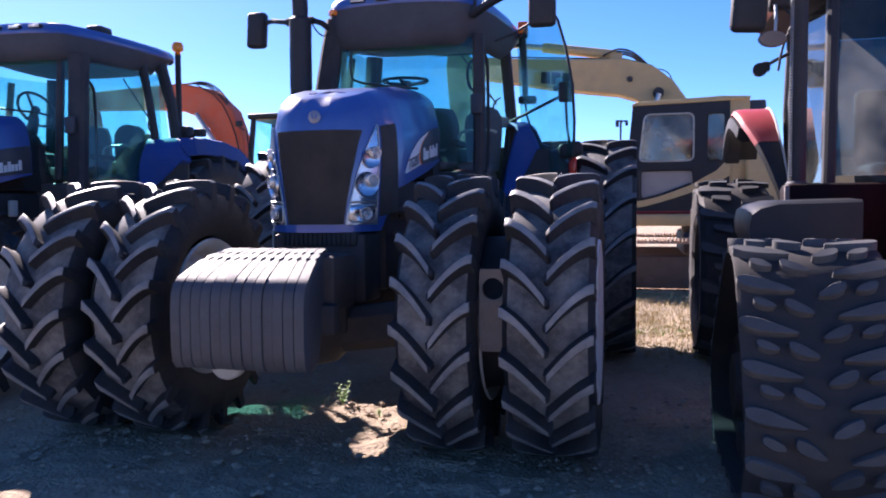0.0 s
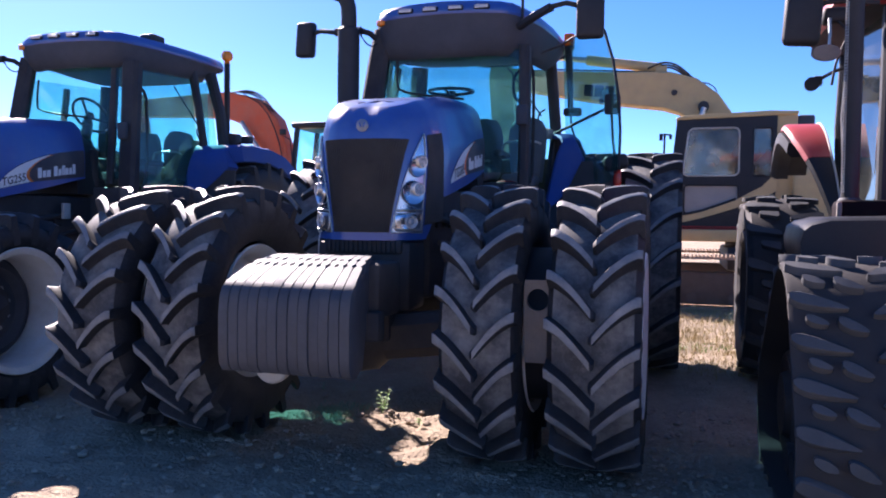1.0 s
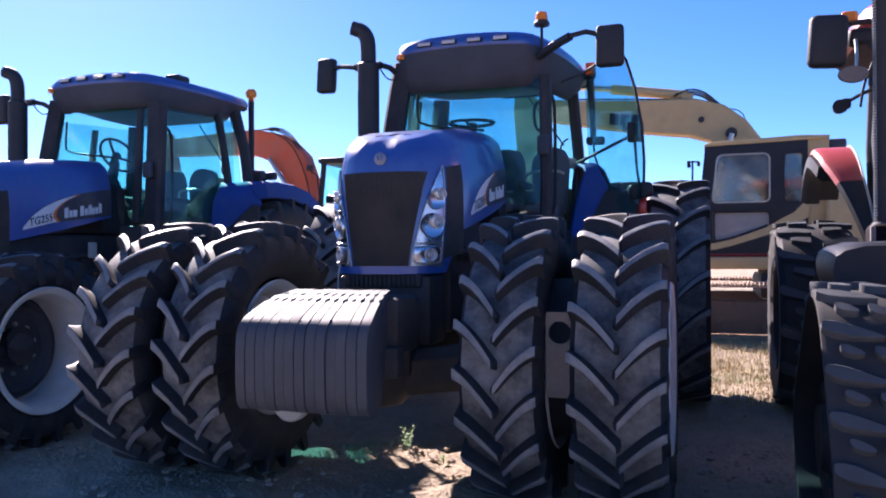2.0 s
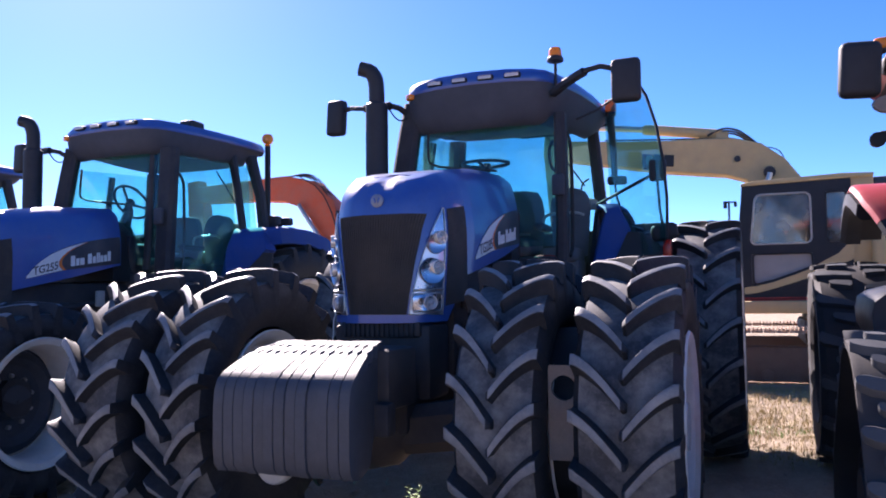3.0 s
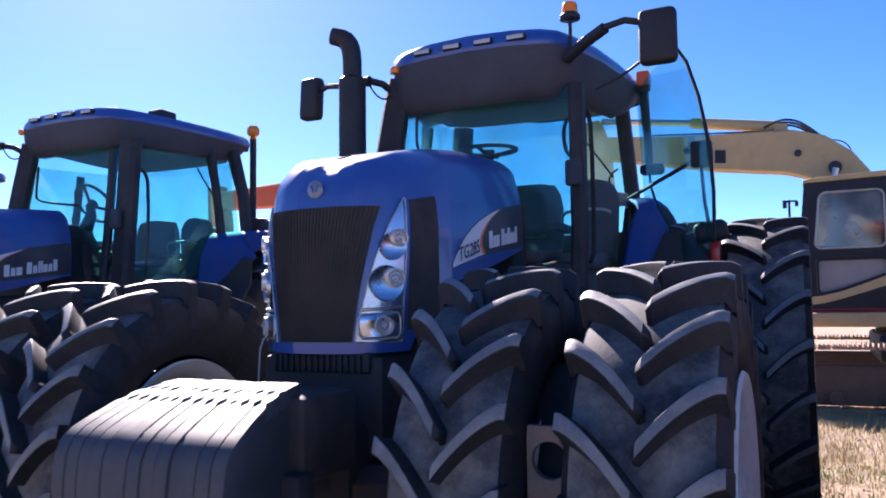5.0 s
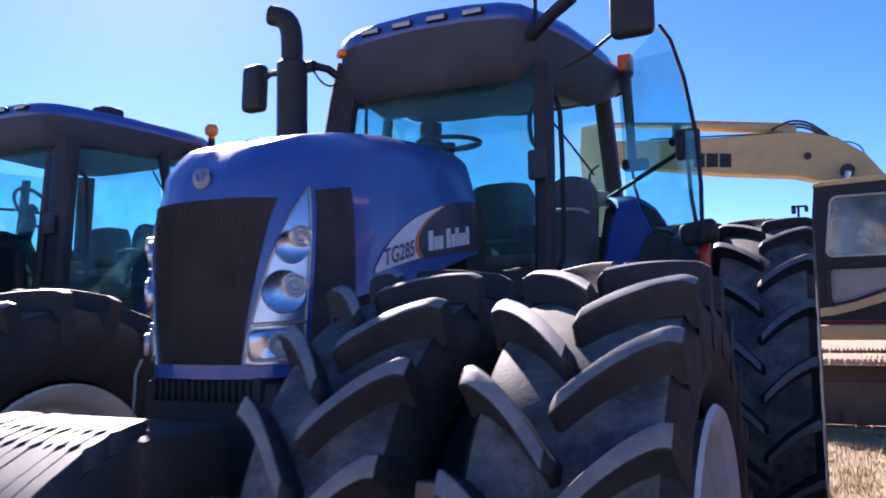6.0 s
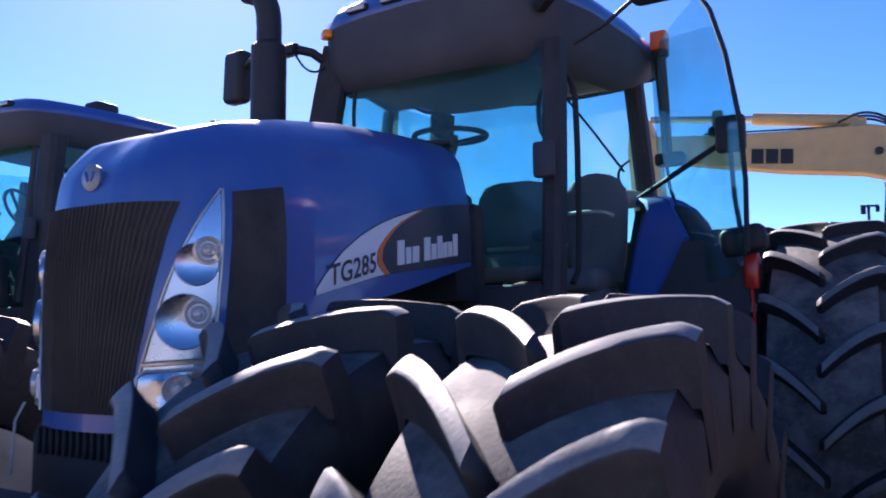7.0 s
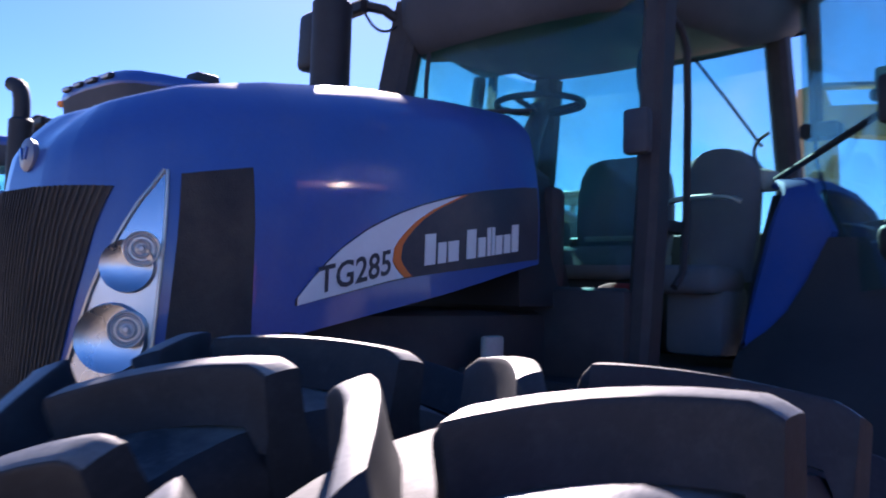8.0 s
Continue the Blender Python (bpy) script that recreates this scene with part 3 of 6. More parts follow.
def build_weights(t):
    """Suitcase weights side by side on the front hanger, their grips notched along the top."""
    prof = [(-0.50, 1.165), (-0.57, 1.158), (-0.612, 1.151), (-0.638, 1.146), (-0.664, 1.140), (-0.700, 1.130), (-0.726, 1.121), (-0.752, 1.112), (-0.85, 1.070), (-0.91, 1.040), (-0.955, 1.005), (-0.975, 0.96), (-0.985, 0.88), (-0.985, 0.70), (-0.975, 0.62), (-0.945, 0.585), (-0.86, 0.575), (-0.72, 0.60), (-0.66, 0.72), (-0.62, 0.86), (-0.50, 0.90)]
    cy, cz, N, W = -0.78, 0.88, 13, 0.054
    rng = random.Random(5)
    for i in range(N):
        x = (i - (N - 1) / 2) * (W + 0.0015)
        dz, dy = rng.uniform(-0.002, 0.002), rng.uniform(-0.006, 0.006)
        bm = BM()
        sides = {-1: [], 1: []}
        for j, (y, z) in enumerate(prof):
            w = W / 2 * (0.42 if j in (3, 6) else 0.972)
            fan = 1.0 - 0.21 * max(0.0, min(1.0, (y + 0.92) / 0.42))
            top = j < 9
            for k in (-1, 1):
                col = [bm.verts.new(((x + k * (w - 0.0012)) * fan - 0.030, y + dy, z + dz))]
                iy, iz = y + (cy - y) * 0.012, z + (cz - z) * 0.012
                col.append(bm.verts.new(((x + k * w) * fan - 0.030, iy + dy, iz + dz)))
                # the grips are cut right down between neighbours
                for ww, drop in ((w, 0.055), (W / 2 * 0.972, 0.056)):
                    col.append(bm.verts.new(((x + k * ww) * fan - 0.030, iy + dy, iz + dz - (drop if top else 0.0))))
                sides[k].append(col)
        n = len(prof)
        for j in range(n):
            p = (j + 1) % n
            bm.faces.new((sides[-1][j][0], sides[-1][p][0], sides[1][p][0], sides[1][j][0]))
            for lst in sides.values():
                for q in range(3):
                    bm.faces.new((lst[j][q], lst[p][q], lst[p][q + 1], lst[j][q + 1]))
        for lst in sides.values():
            bm.faces.new([q[3] for q in lst])
        part("weight", bm, CAST, t)
    bm = BM()
    box(bm, (0, -0.42, 0.98), (0.66, 0.34, 0.30), 0.03)
    box(bm, (0, -0.60, 0.80), (0.70, 0.10, 0.16), 0.02)
    part("weight_hanger", bm, FRAME, t)
    bm = BM()
    lathe(bm, [(-0.03, 0.001), (-0.03, 0.09), (-0.02, 0.10), (0.02, 0.10), (0.03, 0.09), (0.03, 0.001)], (-0.22, -0.72, 0.585), "Y", 28)
    part("tow_eye", bm, PALEPOST, t, "pale round tow plate under the weights")
    bm = BM()
    tube(bm, [(-0.262, -0.05, 1.30), (-0.264, -0.075, 1.25), (-0.268, -0.08, 1.10)], 0.004, 5)
    part("cable", bm, PALEPOST, t)


R_FRONT = 0.785


def build_axle(t, dual):
    bm = BM()
    e = 1.02 if dual else 0.84
    beam(bm, [(-e, 0, 0.74), (-0.5, 0, 0.70), (-0.2, 0, 0.66), (0.2, 0, 0.66), (0.5, 0, 0.70), (e, 0, 0.74)], 0.24, 0.26, bevel=0.25)
    lathe(bm, [(-0.26, 0.10), (-0.16, 0.20), (0.0, 0.235), (0.16, 0.20), (0.26, 0.10)], (-0.05, 0.0, 0.66), "X", 24, True)
    part("front_axle", bm, FRAME, t)
    xs = (0.876, 1.447) if dual else (0.88,)
    for k in (-1, 1):
        for i, x in enumerate(xs):
            roll = {(1, 0): 15.0, (1, 1): 7.6, (-1, 0): 8.7, (-1, 1): 3.7}[(k, i)]
            wheel(t, k * x, 0.0, R_FRONT if dual else 0.71, 0.204 if dual and not i else 0.224, 0.43, 20, k, roll=roll, depth=0.070, sag=0.045 if dual else 0.0, dish=0.06 if i else 0.20 if dual else 0.30, disc_mat=None if dual else GREYTRIM)
        if dual:
            bm = BM()
            lathe(bm, [(k * 0.98, 0.16), (k * 1.00, 0.20), (k * 1.03, 0.43), (k * 1.19, 0.43), (k * 1.30, 0.20), (k * 1.32, 0.16)], (0, 0, 0.785), "X", 36, True)
            part("dual_spacer", bm, BLACK, t, "dark dual-wheel spacer drum")
            if k > 0:
                # a plate with a round opening: rings from its outline in to the hole
                bm = BM()
                cx, cz, hole, n = 1.155, 0.965, 0.056, 32
                rings = []
                for y, grow in ((-0.52, 0), (-0.52, 1), (-0.49, 1), (-0.49, 0), (-0.52, 0)):
                    ring = []
                    for j in range(n):
                        a = 2 * math.pi * j / n
                        u, v = math.cos(a), math.sin(a)
                        if grow:
                            r = min(0.070 / max(1e-6, abs(u)), (0.10 if v > 0 else 0.32) / max(1e-6, abs(v)))
                        else:
                            r = hole
                        ring.append(Vector((cx + r * u, y, cz + r * v)))
                    rings.append(ring)
                loft(bm, rings, caps=False)
                part("spacer_plate", bm, DULL, t, "dull rusty plate with a round hole between the duals")
    for k in (-1, 1):
        for i, x in enumerate((1.09, 1.61) if dual else (1.05,)):
            wheel(t, k * x, 3.20, 1.01, 0.258, 0.60, 20, k, roll=4.0 + 6 * i, depth=0.055, dish=0.16)
    bm = BM()
    beam(bm, [(-1.6 if dual else -1.0, 3.20, 1.01), (1.6 if dual else 1.0, 3.20, 1.01)], 0.14, 0.14, bevel=0.3)
    box(bm, (0, 2.85, 0.98), (0.7, 1.1, 0.7), 0.08)
    part("rear_axle", bm, FRAME, t)


ROOF = [(0.0, 1.60), (0.28, 1.612), (0.47, 1.635), (0.565, 1.69), (0.635, 1.83), (0.715, 2.08), (0.785, 2.45), (0.815, 2.8), (0.80, 3.05), (0.70, 3.16), (0.35, 3.20), (0.0, 3.205)]


def ring_of(half, f, z, cy=2.40, zf=None):
    pts = [(x, y) for x, y in half] + [(-x, y) for x, y in half[-2:0:-1]]
    return [Vector((x * f, cy + (y - cy) * f, z if zf is None else zf(x * f, cy + (y - cy) * f))) for x, y in pts]


def build_cab(t, door_open):
    up = 0.03 if door_open else 0.08
    # roof: blue cap over a deep dark lower shell
    def crown(base, bow):
        return lambda x, y: base + up + (bow if door_open else bow * 0.7) * (1 - (x / 0.85) ** 2) - (0.030 if door_open else 0.0) * max(0.0, y - 2.1) - 0.02 * max(0.0, 1.75 - y)
    bm = BM()
    loft(bm, [ring_of(ROOF, 1.0, 0, zf=crown(2.925, 0.05)), ring_of(ROOF, 1.012, 0, zf=crown(2.945, 0.05)), ring_of(ROOF, 1.0, 0, zf=crown(2.985, 0.06)), ring_of(ROOF, 0.965, 0, zf=crown(3.015, 0.07)), ring_of(ROOF, 0.8, 0, zf=crown(3.03, 0.085)), ring_of(ROOF, 0.4, 0, zf=crown(3.035, 0.095)), ring_of(ROOF, 0.01, 0, zf=crown(3.035, 0.095))])
    roof = part("roof", bm, BLUE, t, "blue cab roof cap")
    def lip(low):
        return lambda x, y: low + 0.09 * max(0.0, min(1.0, (-x - 0.15) / 0.3)) * max(0.0, min(1.0, (y - 1.85) / 0.2)) + (0.0 if door_open else 0.13) + (0.185 if door_open else 0.11) * max(0.0, min(1.0, (y - 2.55) / 0.30)) ** 1.5
    bm = BM()
    loft(bm, [ring_of(ROOF, 0.05, 2.875), ring_of(ROOF, 0.80, 2.87), ring_of(ROOF, 0.85, 0, zf=lip(2.71)), ring_of(ROOF, 0.875, 0, zf=lip(2.68)), ring_of(ROOF, 0.905, 0, zf=lip(2.69)), ring_of(ROOF, 0.945, 0, zf=lip(2.73)), ring_of(ROOF, 0.99, 0, zf=lip(2.81)), ring_of(ROOF, 1.0, 0, zf=crown(2.905, 0.05)), ring_of(ROOF, 1.005, 0, zf=crown(2.928, 0.05)), ring_of(ROOF, 0.7, 2.97)])
    part("roof_shell", bm, GREYTRIM, roof, "dark grey moulded roof underside")
    for x in (-0.31, -0.10, 0.11, 0.32):
        y = lerp_table([(0.0, 1.60), (0.28, 1.612), (0.48, 1.64)], abs(x)) - 0.02
        bm = BM()
        box(bm, (x, y + 0.012, 3.015 + up), (0.125, 0.05, 0.038), 0.01, Matrix.Rotation(-0.15 * (1 if x > 0 else -1) * abs(x), 4, "Z"))
        lamp = part("work_lamp", bm, BLACK, roof)
        bm = BM()
        box(bm, (x, y - 0.014, 3.014 + up), (0.108, 0.008, 0.026), 0.004)
        part("lens", bm, LENS, lamp)
    for k in (-1,):
        bm = BM()
        box(bm, (k * 0.545, 1.655, 2.945 + up), (0.07, 0.05, 0.045), 0.012, Matrix.Rotation(k * 0.7, 4, "Z"))
        part("corner_lamp", bm, AMBER, roof, "amber corner lamp in the roof edge")
    # posts
    def post(name, pts, w, h):
        bm = BM()
        beam(bm, pts, w, h, up=(0, 1, 0.01), bevel=0.25)
        return part(name, bm, FRAME, t)
    if door_open:
        post("front_post", [(0.655, 1.66, 1.42), (0.660, 1.70, 1.9), (0.635, 1.80, 2.76)], 0.085, 0.12)
    else:
        post("front_post", [(0.68, 1.64, 1.42), (0.67, 1.68, 1.9), (0.64, 1.77, 2.85)], 0.18, 0.12)
        post("door_frame", [(0.47, 1.66, 1.70), (0.46, 1.70, 2.0), (0.43, 1.79, 2.85)], 0.07, 0.06)
    post("front_post", [(-0.67, 1.60, 1.42), (-0.66, 1.66, 2.0), (-0.585, 1.74, 2.70), (-0.55, 1.76, 2.93)], [0.20, 0.19, 0.17, 0.16], 0.12)
    post("rear_post", [(-0.70, 2.98, 1.6), (-0.68, 2.98, 2.2), (-0.63, 2.97, 2.86)], 0.15, 0.12)
    post("middle_post", [(-0.72, 2.35, 1.5), (-0.72, 2.35, 2.1), (-0.635, 2.35, 2.74)], 0.05, 0.07)
    if door_open:
        post("rear_post", [(0.73, 2.86, 1.5), (0.735, 2.86, 2.2), (0.68, 2.85, 2.84)], 0.095, 0.12)
    else:
        # the closed cab bulges out towards its rear corner
        post("rear_post", [(0.93, 2.88, 1.6), (0.925, 2.88, 2.15), (0.875, 2.88, 2.52), (0.765, 2.86, 2.93)], [0.12, 0.11, 0.10, 0.12], 0.10)
        post("middle_post", [(0.87, 2.60, 1.5), (0.855, 2.60, 2.17), (0.80, 2.60, 2.53), (0.72, 2.60, 2.92)], [0.085, 0.075, 0.07, 0.09], 0.07)
        bm = BM()
        tube(bm, [(0.92, 3.00, 2.17), (1.06, 3.00, 2.21), (1.12, 2.99, 2.22)], 0.014, 6)
        box(bm, (1.15, 2.97, 2.235), (0.11, 0.09, 0.085), 0.02)
        part("fender_lamp", bm, BLACK, t, "black work lamp over the rear fender")
    # floor, cowl, lower body
    bm = BM()
    box(bm, (0, 2.25, 1.30), (1.32, 1.55, 0.12), 0.03)
    part("cab_floor", bm, FRAME, t)
    for nm, c, s in (("front_sill", (0, 1.62, 1.50), (1.28, 0.10, 0.34)), ("bulkhead", (0, 1.622, 1.84), (0.70, 0.10, 0.38)), ("rear_panel", (0, 3.0, 1.66), (1.34, 0.08, 0.60))):
        bm = BM()
        box(bm, c, s, 0.035)
        part(nm, bm, FRAME, t)
    bm = BM()
    loft(bm, [[Vector((x, y, z)) for x, y, z in row] for row in (
        ((-0.37, 1.36, 1.60), (0.37, 1.36, 1.60), (0.34, 1.36, 2.06), (0.20, 1.36, 2.17), (-0.20, 1.36, 2.17), (-0.34, 1.36, 2.06)),
        ((-0.36, 1.62, 1.60), (0.36, 1.62, 1.60), (0.30, 1.62, 2.06), (0.16, 1.62, 2.17), (-0.18, 1.62, 2.17), (-0.30, 1.62, 2.06)),
        ((-0.22, 1.96, 1.60), (0.20, 1.96, 1.60), (0.10, 1.92, 2.04), (0.06, 1.90, 2.14), (-0.12, 1.90, 2.14), (-0.18, 1.92, 2.04)))])
    part("dash_console", bm, BLACK, t)
    # steering wheel
    bm = BM()
    tilt = pose(-0.05, 2.05, 2.465, 1) if door_open else pose(-0.02, 1.98, 2.40, -52)
    ring = [tilt @ Vector((0.188 * math.cos(a), 0.188 * math.sin(a), 0)) for a in [2 * math.pi * i / 36 for i in range(37)]]
    tube(bm, ring, 0.014, 8)
    sw = part("steering_wheel", bm, BLACK, t, "black three-spoke steering wheel")
    for a in (0.5, 2.6, 4.7):
        bm = BM()
        tube(bm, [tilt @ Vector((0.185 * math.cos(a), 0.185 * math.sin(a), 0)), tilt @ Vector((0.03 * math.cos(a), 0.03 * math.sin(a), -0.035))], 0.013, 6)
        part("spoke", bm, BLACK, sw)
    bm = BM()
    tube(bm, [tilt @ Vector((0, 0, 0.0)), tilt @ Vector((0, 0, -0.05)), (-0.04, 1.97, 2.30), (-0.02, 1.86, 2.08)], [0.045, 0.04, 0.045, 0.07], 10)
    part("column", bm, BLACK, sw)
    # seat
    bm = BM()
    box(bm, (0.0, 2.52, 1.80), (0.50, 0.50, 0.15), 0.06, Matrix.Rotation(0.06, 4, "X"), 3)
    seat = part("seat", bm, CLOTH, t, "dark blue-grey cloth driver's seat")
    bm = BM()
    loft(bm, [[Vector((0.04 + x, 2.66 + dy, z)) for x, dy in ((-w, -0.03), (-w * 0.8, -0.06), (w * 0.8, -0.06), (w, -0.03), (w * 0.9, 0.06), (-w * 0.9, 0.06))] for w, z in ((0.22, 1.80), (0.25, 1.95), (0.25, 2.12), (0.23, 2.22), (0.19, 2.285), (0.12, 2.30))])
    part("backrest", bm, CLOTH, seat)
    bm = BM()
    box(bm, (0.31, 2.50, 1.96), (0.09, 0.36, 0.06), 0.025)
    part("armrest", bm, GREYTRIM, seat)
    bm = BM()
    box(bm, (0.0, 2.55, 1.55), (0.36, 0.40, 0.38), 0.03)
    part("seat_base", bm, BLACK, seat)
    bm = BM()
    box(bm, (-0.40, 2.40, 1.85), (0.20, 0.70, 0.35), 0.05)
    part("side_console", bm, GREYTRIM, t)
    bm = BM()
    box(bm, (0.48, 2.48, 1.72), (0.30, 0.34, 0.12), 0.04, None, 3)
    box(bm, (0.50, 2.55, 1.55), (0.26, 0.30, 0.30), 0.04)
    loft(bm, [[Vector((0.51 + x, 2.68 + dy, z)) for x, dy in ((-w, -0.03), (-w * 0.8, -0.055), (w * 0.8, -0.055), (w, -0.03), (w * 0.9, 0.05), (-w * 0.9, 0.05))] for w, z in ((0.14, 1.72), (0.165, 1.95), (0.175, 2.12), (0.165, 2.21), (0.135, 2.265), (0.085, 2.295), (0.03, 2.305))])
    part("buddy_seat", bm, CLOTH, t)
    bm = BM()
    box(bm, (0.50, 1.80, 1.52), (0.20, 0.16, 0.34), 0.06, None, 3)
    part("red_bag", bm, surface("red_cloth", (0.30, 0.02, 0.015), 0.85, var=0.3, bump=0.4), t, "red cloth bundle by the door sill")
    bm = BM()
    loft(bm, [[Vector((0.66 + w * math.cos(q) * (1 + 0.3 * math.sin(3 * q)), 2.74 + w * 0.7 * math.sin(q), z)) for q in [0.63 * i for i in range(10)]] for w, z in ((0.05, 2.12), (0.075, 2.16), (0.06, 2.205), (0.02, 2.22))])
    part("pale_rag", bm, surface("faded_cloth", (0.33, 0.34, 0.30), 0.9, var=0.3, bump=0.4), t, "pale crumpled cloth by the rear post")
    bm = BM()
    tube(bm, [(0.30, 2.52, 1.98), (0.32, 2.50, 2.055), (0.38, 2.49, 2.075), (0.60, 2.49, 2.08), (0.66, 2.50, 2.05)], 0.012, 6, 2)
    part("grab_bar", bm, STEEL, t)
    bm = BM()
    tube(bm, [(-0.02, 2.40, 1.90), (0.22, 2.40, 1.90)], 0.012, 6)
    part("grab_bar", bm, STEEL, t)
    # panes
    def pane(name, pts, parent=t):
        bm = BM()
        pts = [Vector(p) for p in pts]
        n = (pts[1] - pts[0]).cross(pts[-1] - pts[0]).normalized() * 0.005
        loft(bm, [[p - n / 2 for p in pts], [p + n / 2 for p in pts]])
        return part(name, bm, TEAL, parent)
    top = 2.74 if door_open else 2.84
    pane("windscreen", [(-0.60, 1.64, 1.75), (0.62, 1.68, 1.75), (0.60, 1.77, top), (-0.50, 1.75, top)])
    pane("rear_window", [(-0.66, 3.0, 1.92), (0.68, 3.0, 1.92), (0.64, 2.99, 2.86), (-0.62, 2.99, 2.86)])
    pane("side_window", [(-0.71, 1.62, 1.75), (-0.72, 2.92, 1.75), (-0.63, 2.90, 2.82), (-0.59, 1.78, 2.74)])
    # wipers and inside rails
    bm = BM()
    tube(bm, [(-0.42, 1.735, 2.72), (-0.42, 1.715, 2.50), (-0.39, 1.70, 2.42), (-0.10, 1.69, 2.37), (0.16, 1.69, 2.34)], 0.010, 6, 1)
    part("wiper", bm, BLACK, t)
    bm = BM()
    tube(bm, [(0.24, 2.965, 2.84), (0.40, 2.96, 2.62), (0.58, 2.955, 2.36)], 0.008, 6)
    part("rear_wiper", bm, BLACK, t)
    bm = BM()
    tube(bm, [(0.66, 1.82, 2.64), (0.68, 1.88, 2.60), (0.69, 1.91, 2.50), (0.69, 1.91, 1.75), (0.68, 1.84, 1.68)], 0.014, 8, 1)
    part("grab_rail", bm, BLACK, t)
    bm = BM()
    tube(bm, [(0.60, 1.82, 2.58), (0.54, 1.84, 2.54), (0.53, 1.85, 2.44), (0.55, 1.85, 2.35), (0.61, 1.82, 2.32)], 0.013, 8, 1)
    part("grab_rail", bm, BLACK, t)
    bm = BM()
    box(bm, (0.655, 1.605, 2.19), (0.095, 0.05, 0.155), 0.018)
    part("post_box", bm, GREYTRIM, t)
    bm = BM()
    tube(bm, [(0.62, 2.94, 2.42), (0.56, 2.93, 2.38), (0.55, 2.93, 2.30), (0.62, 2.93, 2.22)], 0.008, 6, 2)
    part("cab_cable", bm, BLACK, t)
    # fenders over the inner rear wheels
    for k in (-1, 1):
        rings = []
        # a blue front panel that widens from a low tip, then arches back over the wheel
        arch = [(2.30, 1.47, 0.735, 0.79), (2.335, 1.53, 0.73, 0.85), (2.365, 1.60, 0.735, 0.91), (2.385, 1.72, 0.755, 0.975), (2.39, 1.82, 0.78, 1.02), (2.39, 1.91, 0.80, 1.05), (2.395, 1.985, 0.82, 1.02), (2.42, 2.06, 0.84, 0.99), (2.48, 2.115, 0.82, 0.965), (2.62, 2.15, 0.74, 0.945), (2.90, 2.17, 0.69, 0.93), (3.25, 2.165, 0.69, 0.93), (3.60, 2.11, 0.69, 0.93), (3.90, 1.96, 0.69, 0.93), (4.12, 1.72, 0.69, 0.93)]
        if not door_open:
            # single wheels: the arch spans the whole tyre
            arch = [(y, z, i0, i1 + (0.36 if y > 2.5 else 0.25) * (1.0 if y > 3.4 else max(0.0, min(1.0, (z - 1.60) / 0.32)))) for y, z, i0, i1 in arch]
        lip = 0.05 if door_open else 0.17
        for i, (y, z, i0, i1) in enumerate(arch):
            p, q = arch[max(0, i - 1)], arch[min(len(arch) - 1, i + 1)]
            d = Vector((0, q[0] - p[0], q[1] - p[1])).normalized()
            n = Vector((0, -d.z, d.y))
            c = Vector((0, y, z))
            rings.append([Vector((k * i0, 0, 0)) + c - n * 0.02, Vector((k * (i0 + 0.02), 0, 0)) + c, Vector((k * (i1 - 0.05), 0, 0)) + c, Vector((k * (i1 - 0.015), 0, 0)) + c - n * 0.015, Vector((k * i1, 0, 0)) + c - n * lip, Vector((k * (i1 - 0.02), 0, 0)) + c - n * (lip + 0.01), Vector((k * (i1 - 0.06), 0, 0)) + c - n * 0.03, Vector((k * i0, 0, 0)) + c - n * 0.035])
        bm = BM()
        loft(bm, rings)
        fender = part("fender", bm, FENDERBLUE, t, "blue rear fender")
        # black extension under the arch that covers the inner wheel
        under = [(2.135, 1.05, 0.74, 1.29), (2.165, 1.25, 0.74, 1.29), (2.235, 1.42, 0.74, 1.29), (2.275, 1.48, 0.78, 1.29), (2.31, 1.53, 0.835, 1.29), (2.345, 1.60, 0.89, 1.29), (2.37, 1.72, 0.955, 1.28), (2.38, 1.82, 1.0, 1.21), (2.385, 1.885, 1.03, 1.10)]
        if not door_open:
            under = under[:6] + [(y + 0.02, z - 0.035, 0.77, 1.29) for y, z, *_ in arch[3:6]]
        rings = []
        for i, (y, z, x0, x1) in enumerate(under):
            p, q = under[max(0, i - 1)], under[min(len(under) - 1, i + 1)]
            d = Vector((0, q[0] - p[0], q[1] - p[1])).normalized()
            n = Vector((0, -d.z, d.y))
            c = Vector((0, y, z))
            rings.append([Vector((k * x0, 0, 0)) + c, Vector((k * x1, 0, 0)) + c, Vector((k * (x1 + 0.035), 0, 0)) + c - n * 0.02, Vector((k * (x1 + 0.035), 0, 0)) + c - n * 0.05, Vector((k * (x1 + 0.01), 0, 0)) + c - n * 0.022, Vector((k * x0, 0, 0)) + c - n * 0.018])
        bm = BM()
        loft(bm, rings)
        part("fender_extension", bm, BLACK, fender, "black plastic fender extension")
        bm = BM()
        prism(bm, [(2.30, 1.35), (2.42, 1.50), (2.52, 1.75), (2.75, 2.10), (3.6, 2.08), (3.88, 1.92), (4.08, 1.70), (4.08, 1.3)], lambda u, v, d: (d, u, v), k * 0.70, k * 0.735)
        part("fender_panel", bm, FRAME, t)
    # exhaust and mirrors
    bm = BM()
    tube(bm, [(-0.735, 1.44, 1.55), (-0.735, 1.44, 2.88), (-0.735, 1.44, 2.90)], [0.087, 0.087, 0.068], 20)
    tube(bm, [(-0.735, 1.44, 2.86), (-0.735, 1.44, 3.02), (-0.742, 1.43, 3.10), (-0.78, 1.425, 3.155), (-0.86, 1.40, 3.18)], [0.062, 0.062, 0.062, 0.060, 0.056], 16, 1)
